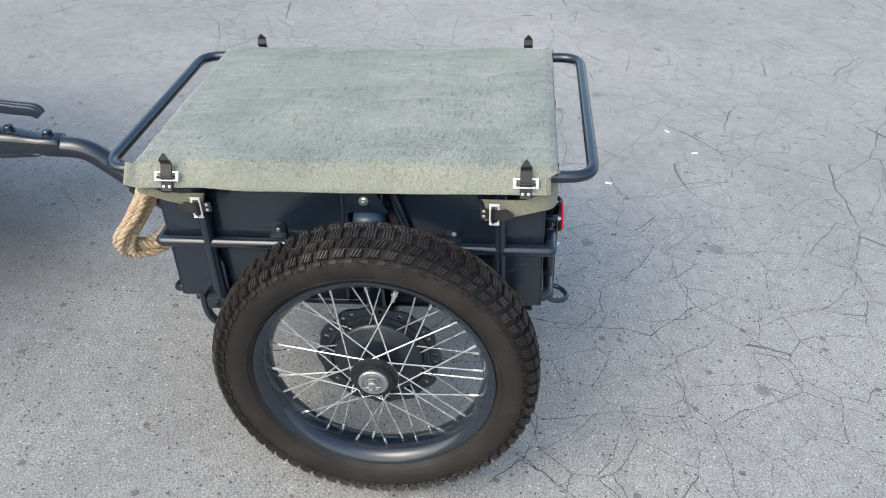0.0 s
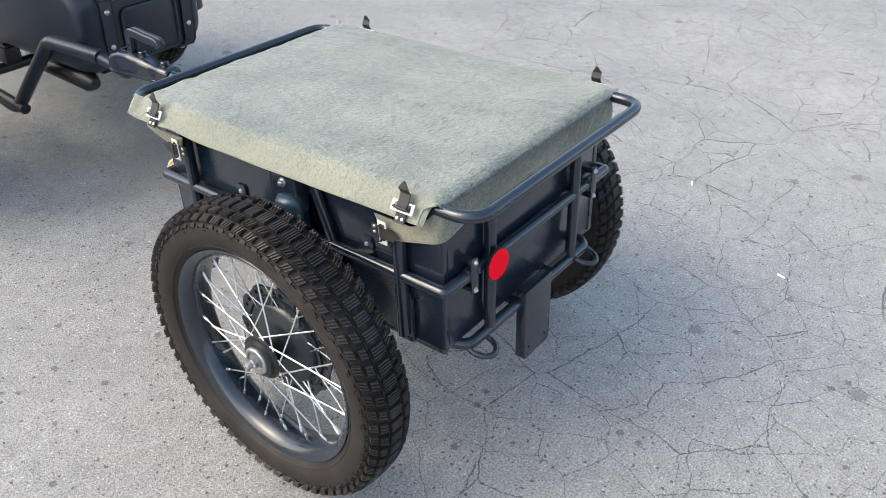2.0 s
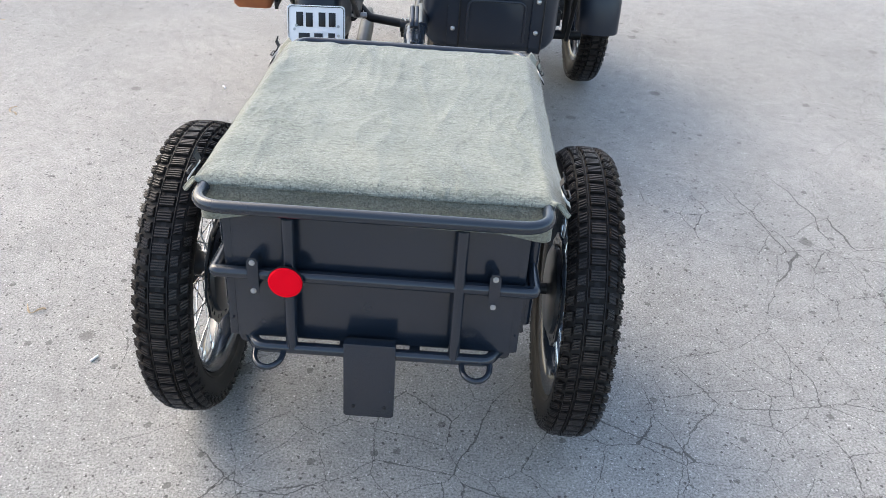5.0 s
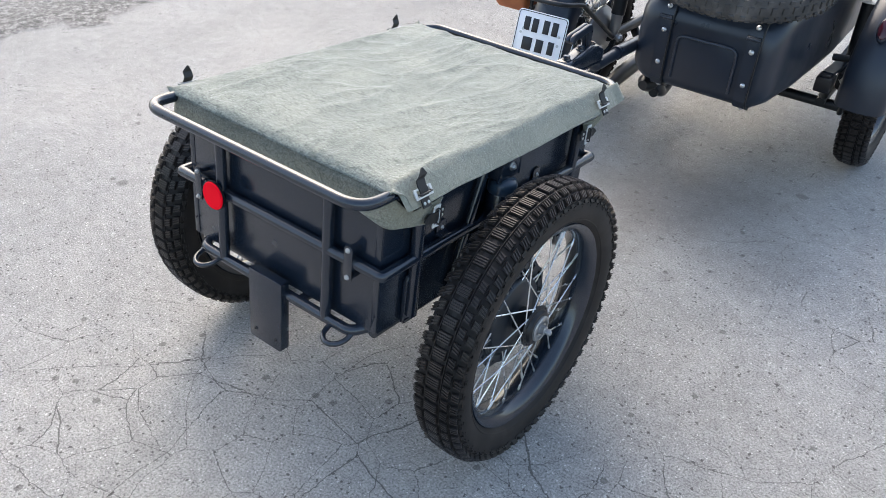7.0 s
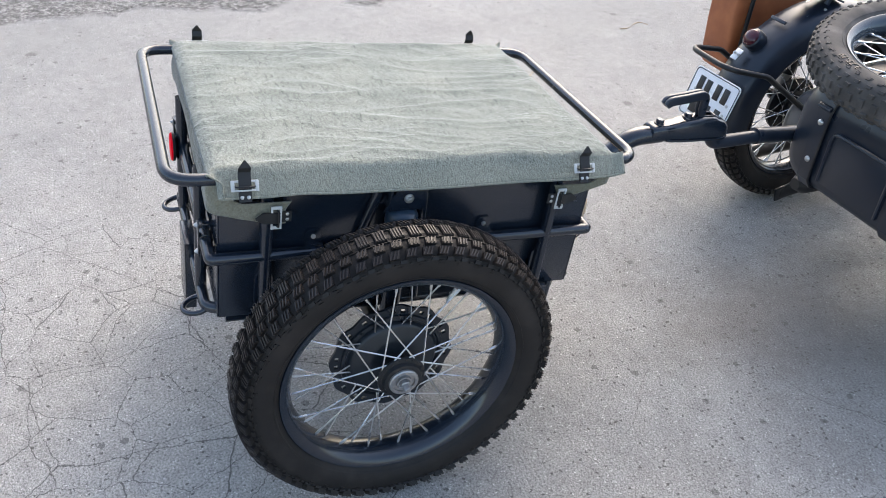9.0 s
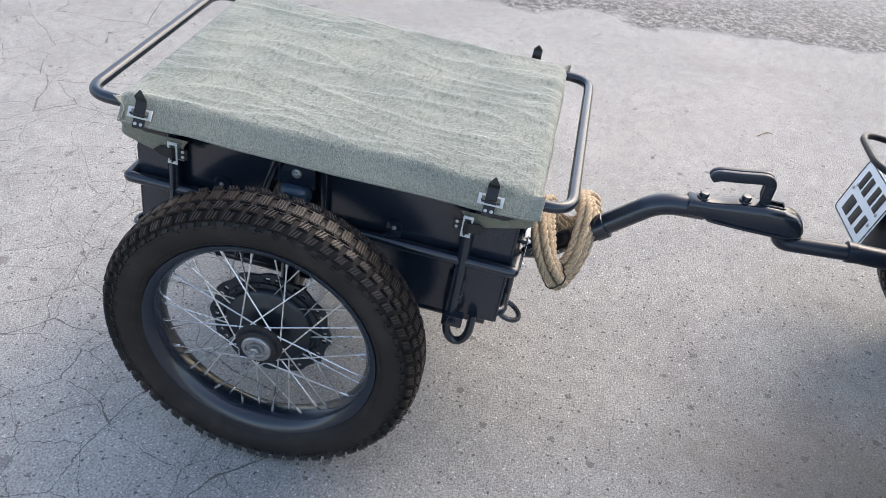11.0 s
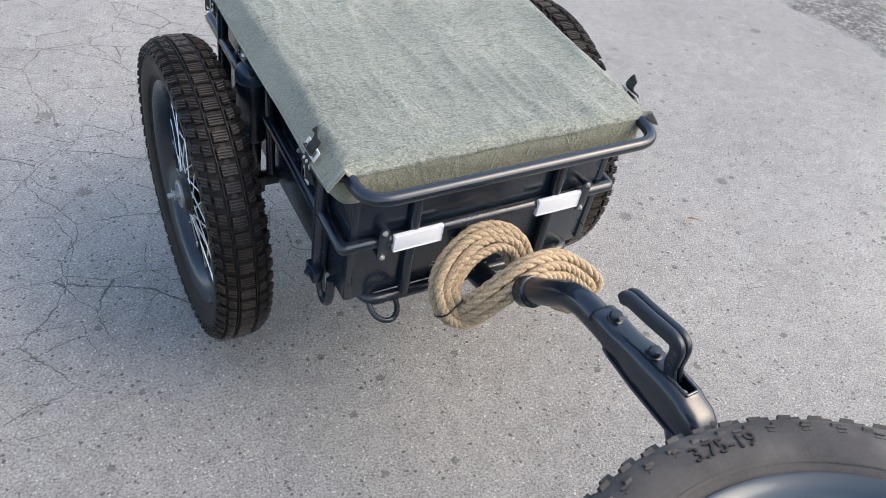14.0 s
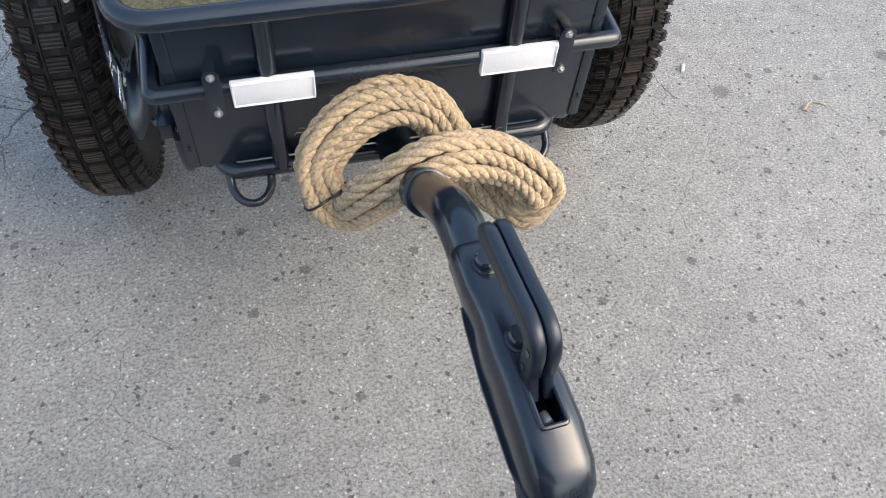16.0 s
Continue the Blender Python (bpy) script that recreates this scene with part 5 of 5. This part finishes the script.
    rod(bm, (-0.183, -0.05, 0.44), (-0.10, 0.02, 0.42), 0.010, 10)
    part("pannier_carrier", bm, BLACK, t, "black steel carrier frame")
    # saddle bracket on the mudguard
    bm = B()
    prism(bm, [(-0.055, -0.20), (0.055, -0.20), (0.060, -0.10), (0.040, -0.02), (-0.040, -0.02), (-0.060, -0.10)], 0.006, at(0, 0.010, 0.755) @ XR(-19), 0.001)
    tube(bm, fillet([(-0.05, -0.10, 0.765), (-0.055, -0.06, 0.850), (0.055, -0.06, 0.850), (0.05, -0.10, 0.765)], 0.03, 4), 0.009, 10)
    sb = part("saddle_bracket", bm, PAINT_BIKE, t)
    for x, y, z in ((-0.035, -0.150, 0.716), (0.035, -0.150, 0.716), (-0.040, -0.085, 0.738), (0.040, -0.085, 0.738)):
        bm = B()
        hexbolt(bm, (x, y, z), (0, -0.32, 0.95), 0.0065, 0.006)
        part("bracket_bolt", bm, ZINC, sb)
    bm = B()
    box(bm, (0, -0.235, 0.704), (0.070, 0.008, 0.012), 0.003, (-35, 0, 0))
    part("guard_bead", bm, PAINT_BIKE, t)


motorcycle()


# ---- sidecar ----
SIDECAR = pose(0.255, 1.370, GROUND, 0, 0, 1.5)


def sidecar():
    t = thing("sidecar", SIDECAR, "dark slate sidecar with strapped rounded boot and one wheel", "sidecar")

    def ring(y, x0, x1, z0, z1, r):
        """A rounded rectangle across the body at y."""
        out = []
        r = min(r, (x1 - x0) / 2 - 0.004, (z1 - z0) / 2 - 0.004)
        for cx, cz, a0 in ((x1 - r, z1 - r, 0), (x0 + r, z1 - r, 90), (x0 + r, z0 + r, 180), (x1 - r, z0 + r, 270)):
            for k in range(7):
                a = radians(a0 + 15 * k)
                out.append((cx + r * math.cos(a), y, cz + r * math.sin(a)))
        return out

    # boot and body, rounded at the back
    bm = B()
    st = [(0.000, -0.215, 0.200, 0.450, 0.640, 0.06), (0.004, -0.232, 0.216, 0.435, 0.665, 0.07), (0.018, -0.246, 0.230, 0.418, 0.695, 0.075), (0.045, -0.254, 0.242, 0.405, 0.725, 0.08), (0.100, -0.260, 0.252, 0.396, 0.752, 0.085), (0.300, -0.268, 0.268, 0.384, 0.775, 0.09), (0.600, -0.276, 0.280, 0.372, 0.770, 0.10), (0.760, -0.280, 0.286, 0.366, 0.800, 0.11), (1.30, -0.270, 0.276, 0.36, 0.80, 0.12), (1.75, -0.20, 0.20, 0.38, 0.72, 0.12)]
    loft(bm, [ring(*s) for s in st])
    part("body_shell", bm, PAINT_BIKE, t, "matt dark slate painted shell", angle=55)
    # pressed panel on the boot's back
    bm = B()
    pts = fillet([(-0.095, -0.003, 0.455), (-0.095, -0.006, 0.610), (0.118, -0.006, 0.610), (0.118, -0.003, 0.455)], 0.03, 5)
    tube(bm, pts, 0.0055, 8)
    part("pressed_bead", bm, PAINT_BIKE, t)
    bm = B()
    prism(bm, [(-0.092, 0.452), (0.115, 0.452), (0.115, 0.592), (0.100, 0.607), (-0.077, 0.607), (-0.092, 0.592)], 0.005, at(0, -0.0015, 0) @ XZ, 0.002)
    part("boot_panel", bm, PAINT_BIKE, t)
    # strap bands
    for x in (-0.147, 0.163):
        bm = B()
        line = [(0.300, 0.779), (0.150, 0.763), (0.070, 0.744), (0.030, 0.722), (0.010, 0.692), (-0.004, 0.650), (-0.007, 0.600), (-0.007, 0.480), (-0.004, 0.440), (0.012, 0.415), (0.050, 0.398), (0.150, 0.388)]
        rings = []
        for i, (y, z) in enumerate(line):
            a, b = line[max(0, i - 1)], line[min(len(line) - 1, i + 1)]
            d = Vector((0, b[0] - a[0], b[1] - a[1])).normalized()
            nrm = Vector((0, d.z, -d.y))
            w = 0.021
            p = Vector((x, y, z))
            rings.append([p + Vector((-w, 0, 0)) + nrm * 0.003, p + Vector((w, 0, 0)) + nrm * 0.003, p + Vector((w, 0, 0)) - nrm * 0.005, p + Vector((-w, 0, 0)) - nrm * 0.005])
        loft(bm, rings)
        band = part("strap_band", bm, PAINT_BIKE, t, "flat dark steel strap band", angle=25)
        bm = B()
        box(bm, (x - 0.004, -0.004, 0.660), (0.048, 0.014, 0.016), 0.003)
        rod(bm, (x - 0.026, -0.010, 0.660), (x + 0.020, -0.010, 0.660), 0.0045, 8)
        part("hinge", bm, PAINT_BIKE, band)
        bm = B()
        tube(bm, [(x + 0.023, y - 0.003, z) for y, z in line[3:11]], 0.0035, 6)
        part("band_bead", bm, BLACK, band)
        for y, z, dy, dz in ((0.004, 0.697, -0.85, 0.5), (-0.009, 0.617, -1, 0), (-0.009, 0.500, -1, 0), (0.046, 0.398, -0.3, -0.95)):
            bm = B()
            lathe(bm, [(0, 0.0095), (0.003, 0.0090), (0.006, 0.0060), (0.007, 0.0)], Matrix.Translation((x, y, z)) @ Vector((dy * 0 + 1, 0, 0)).rotation_difference(Vector((0, dy, dz))).to_matrix().to_4x4(), 16)
            part("band_bolt", bm, ZINC, band, "bright domed bolt head")
    # wheel, mudguard and lamp
    make_wheel(t, at(0.485, 0.800, 0.357), "sidecar_wheel", "spoked wheel with knobbly tyre")
    bm = B()
    mudguard(bm, 0.800, 0.375, 0.405, 0.180, -85, 92, 0.085)
    bmesh.ops.translate(bm, vec=(0.478, 0, 0), verts=bm.verts)
    part("wheel_mudguard", bm, PAINT_BIKE, t, "dark slate rolled steel mudguard")
    bm = B()
    m = at(0.470, 0.430, 0.655) @ XR(-28) @ ZR(90)
    lathe(bm, [(0.0, 0.026), (0.004, 0.030), (0.020, 0.032), (0.050, 0.022), (0.060, 0.004)], m @ Matrix.Diagonal((1, 0.8, 1.4, 1)), 24)
    lamp = part("side_lamp", bm, PAINT_BIKE, t)
    bm = B()
    lathe(bm, [(0.001, 0.0260), (-0.004, 0.0240), (-0.008, 0.0140), (-0.009, 0.0)], m @ Matrix.Diagonal((1, 0.8, 1.4, 1)), 24)
    part("lamp_lens", bm, LENS_RED, lamp, "dark plum-red lens")
    # chassis tubes, spring and rubber block
    for pts, r in (([(-0.300, 0.720, 0.225), (0.480, 0.745, 0.220)], 0.021), ([(-0.290, 0.40, 0.195), (-0.300, 0.76, 0.222), (-0.300, 1.80, 0.235)], 0.020), ([(0.300, 0.700, 0.235), (0.300, 1.80, 0.235)], 0.019), ([(-0.610, 0.800, 0.320), (-0.520, 0.740, 0.250), (-0.300, 0.720, 0.228)], 0.020)):
        bm = B()
        tube(bm, fillet(pts, 0.05, 5), r, 14)
        part("chassis_tube", bm, BLACK, t, "black chassis tube")
    for x, y in ((-0.355, 0.722), (-0.300, 0.800)):
        bm = B()
        rod(bm, (x - 0.020, y, 0.225), (x + 0.020, y, 0.225), 0.029, 14)
        box(bm, (x, y, 0.190), (0.034, 0.030, 0.030), 0.003)
        cl = part("tube_clamp", bm, BLACK, t)
        for dx in (-0.011, 0.011):
            bm = B()
            hexbolt(bm, (x + dx, y, 0.252), (0, 0, 1), 0.007, 0.008)
            part("clamp_bolt", bm, ZINC, cl)
    for x0, x1 in ((-0.215, -0.190), (0.290, 0.318)):
        bm = B()
        for k in range(4):
            L = 0.42 - 0.07 * k
            pts = [((x0 + x1) / 2, 0.60 + 0.05 * k + L * u, (0.352 if x0 < 0 else 0.382) - 0.030 * math.cos((u - 0.5) * 2.4) - 0.009 * k + 0.024) for u in [i / 8 for i in range(9)]]
            rings = [[(x0, y, z - 0.004), (x1 + 0.014, y, z - 0.004), (x1 + 0.014, y, z + 0.004), (x0, y, z + 0.004)] for _, y, z in pts]
            loft(bm, rings)
        part("leaf_spring", bm, PAINT_BIKE, t, "dark steel leaf spring")
        bm = B()
        box(bm, ((x0 + x1) / 2 + 0.005, 0.610, 0.325 if x0 < 0 else 0.352), (0.062, 0.074, 0.062), 0.006)
        box(bm, ((x0 + x1) / 2 + 0.005, 0.600, 0.357 if x0 < 0 else 0.388), (0.040, 0.040, 0.010), 0.002)
        part("rubber_block", bm, PLATE_BLACK, t, "black rubber spring block")
    # damper, stay and cross tube between body and wheel
    for pts, r, name in (([(0.345, 0.86, 0.250), (0.330, 0.90, 0.600)], 0.030, "damper"), ([(0.300, 0.74, 0.245), (0.318, 0.60, 0.330)], 0.017, "spring_shackle"), ([(0.290, 0.95, 0.300), (0.420, 0.95, 0.310)], 0.020, "cross_tube"), ([(0.390, 0.66, 0.225), (0.400, 0.62, 0.400), (0.410, 0.66, 0.560)], 0.010, "mudguard_stay")):
        bm = B()
        tube(bm, pts, r, 14)
        part(name, bm, BLACK, t)
    bm = B()
    box(bm, (0.352, 0.930, 0.330), (0.052, 0.420, 0.070), 0.012)
    rod(bm, (0.318, 0.800, 0.330), (0.455, 0.800, 0.345), 0.026, 18)
    wheel_arm = part("wheel_arm", bm, BLACK, t, "black forged wheel arm")
    bm = B()
    hexbolt(bm, (0.352, 0.722, 0.335), (0, -1, 0), 0.011, 0.009)
    part("arm_bolt", bm, ZINC, wheel_arm)
    bm = B()
    tube(bm, fillet([(0.385, 0.70, 0.250), (0.372, 0.66, 0.470), (0.392, 0.70, 0.620)], 0.05, 5), 0.017, 14)
    tube(bm, [(0.300, 0.66, 0.440), (0.375, 0.66, 0.450)], 0.014, 12)
    part("mudguard_bracket", bm, BLACK, t)
    # tow arm: bent tube from the chassis to the ball
    bm = B()
    arm = fillet([(-0.300, 0.720, 0.228), (-0.283, 0.470, 0.172), (-0.268, 0.165, 0.508), (-0.262, -0.110, 0.530)], 0.06, 8)
    tube(bm, arm, 0.0235, 20)
    ta = part("tow_arm", bm, PAINT_BIKE, t, "thick bent dark steel tow arm")
    bm = B()
    tube(bm, fillet([(-0.2622, -0.105, 0.528), (-0.272, -0.268, 0.522), (-0.274, -0.278, 0.578)], 0.028, 6), 0.0195, 18)
    tube(bm, [(-0.262, -0.100, 0.530), (-0.262, -0.118, 0.530)], 0.0250, 18)
    part("ball_neck", bm, PAINT_BIKE, ta)
    # silencer under the boot
    bm = B()
    lathe(bm, [(-0.03, 0.018), (0.0, 0.034), (0.25, 0.036), (0.28, 0.02)], at(-0.205, 0.075, 0.372) @ ZR(90), 24)
    part("under_boot_pipe", bm, BLACK, t)


sidecar()


# ---- spare wheel ----
def spare():
    m = at(0.243, 1.570, 0.806) @ YR(3.6) @ XR(6.3) @ YR(-90) @ XR(14)
    t = thing("spare_wheel", m, "spare spoked wheel with dusty knobbly tyre on the boot", "wheel")
    placed("hub", WHEEL["hub"], t)
    g = Matrix.Diagonal((1.0, 0.985, 0.985, 1))
    placed("tyre", WHEEL["tyre_dusty"], t, "dusty grey-brown rubber tyre", g)
    placed("tread", WHEEL["tread_dusty"], t, "dusty ribbed rubber knobs", g)
    placed("rim", WHEEL["rim_glossy"], t, "glossy blue-grey steel rim", g)
    placed("valve", WHEEL["valve"], t, "bright metal tyre valve")
    for k in range(40):
        placed("spoke", WHEEL["spokes"][k % 4], t, "", XR(k * 9.0) @ g)
    bm = B()
    lathe(bm, [(-0.040, 0.05), (-0.044, 0.105), (-0.020, 0.110), (-0.006, 0.105), (0.000, 0.080), (0.012, 0.062), (0.030, 0.050), (0.044, 0.046), (0.046, 0.02)], seg=40)
    part("brake_drum", bm, ALLOY, t, "dull alloy brake drum")
    # moulded size mark
    cu = bpy.data.curves.new("size_mark", "FONT")
    cu.body, cu.size, cu.extrude, cu.align_x, cu.align_y = "3.75-19", 0.027, 0.0010, "CENTER", "CENTER"
    tmp = new("size_mark_text", cu)
    me = bpy.data.meshes.new_from_object(tmp.evaluated_get(bpy.context.evaluated_depsgraph_get()))
    bpy.data.objects.remove(tmp)
    bm = B()
    bm.from_mesh(me)
    bpy.data.meshes.remove(me)
    for v in bm.verts:
        ang = v.co.x / 0.292
        rad = 0.292 + v.co.y
        v.co = Vector((0.0532 + v.co.z, math.sin(ang) * rad, math.cos(ang) * rad))
    part("size_mark", bm, TREAD_LIT_WORN, t, "raised moulded tyre size mark", XR(67))


spare()


# ---- litter ----
def litter():
    rnd = random.Random(11)
    for x, y, a in ((1.62, -0.98, 40), (1.43, -1.07, 100), (1.46, -0.21, 20), (1.10, -0.68, 75), (-0.80, 0.005, 60), (-0.898, 1.767, 120)):
        bm = B()
        rod(bm, (-0.014, 0, 0), (0.012, 0.001, 0), 0.0038, 10)
        stub = part("cigarette_end", bm, PLATE_WHITE, None, "", at(x, y, GROUND + 0.0038) @ ZR(a))
        tagged(stub, "crushed white cigarette end lying on asphalt", "litter", "litter on the ground")
    for x, y, s in ((-2.168, 2.27, 0.19), (-1.673, 1.40, 0.075), (-1.048, 0.188, 0.06)):
        bm = B()
        pts = [(s * (u - 0.5), 0.25 * s * math.sin(u * 5 + x), 0.004 * math.sin(u * 9) + 0.004) for u in [k / 12 for k in range(13)]]
        tube(bm, pts, [0.0022 + 0.001 * math.sin(k) for k in range(13)], 6)
        o = part("dry_twig", bm, ROPE, None, "", at(x, y, GROUND) @ ZR(rnd.uniform(0, 180)))
        tagged(o, "thin curled dry twig on the asphalt", "twig", "litter on the ground")


litter()
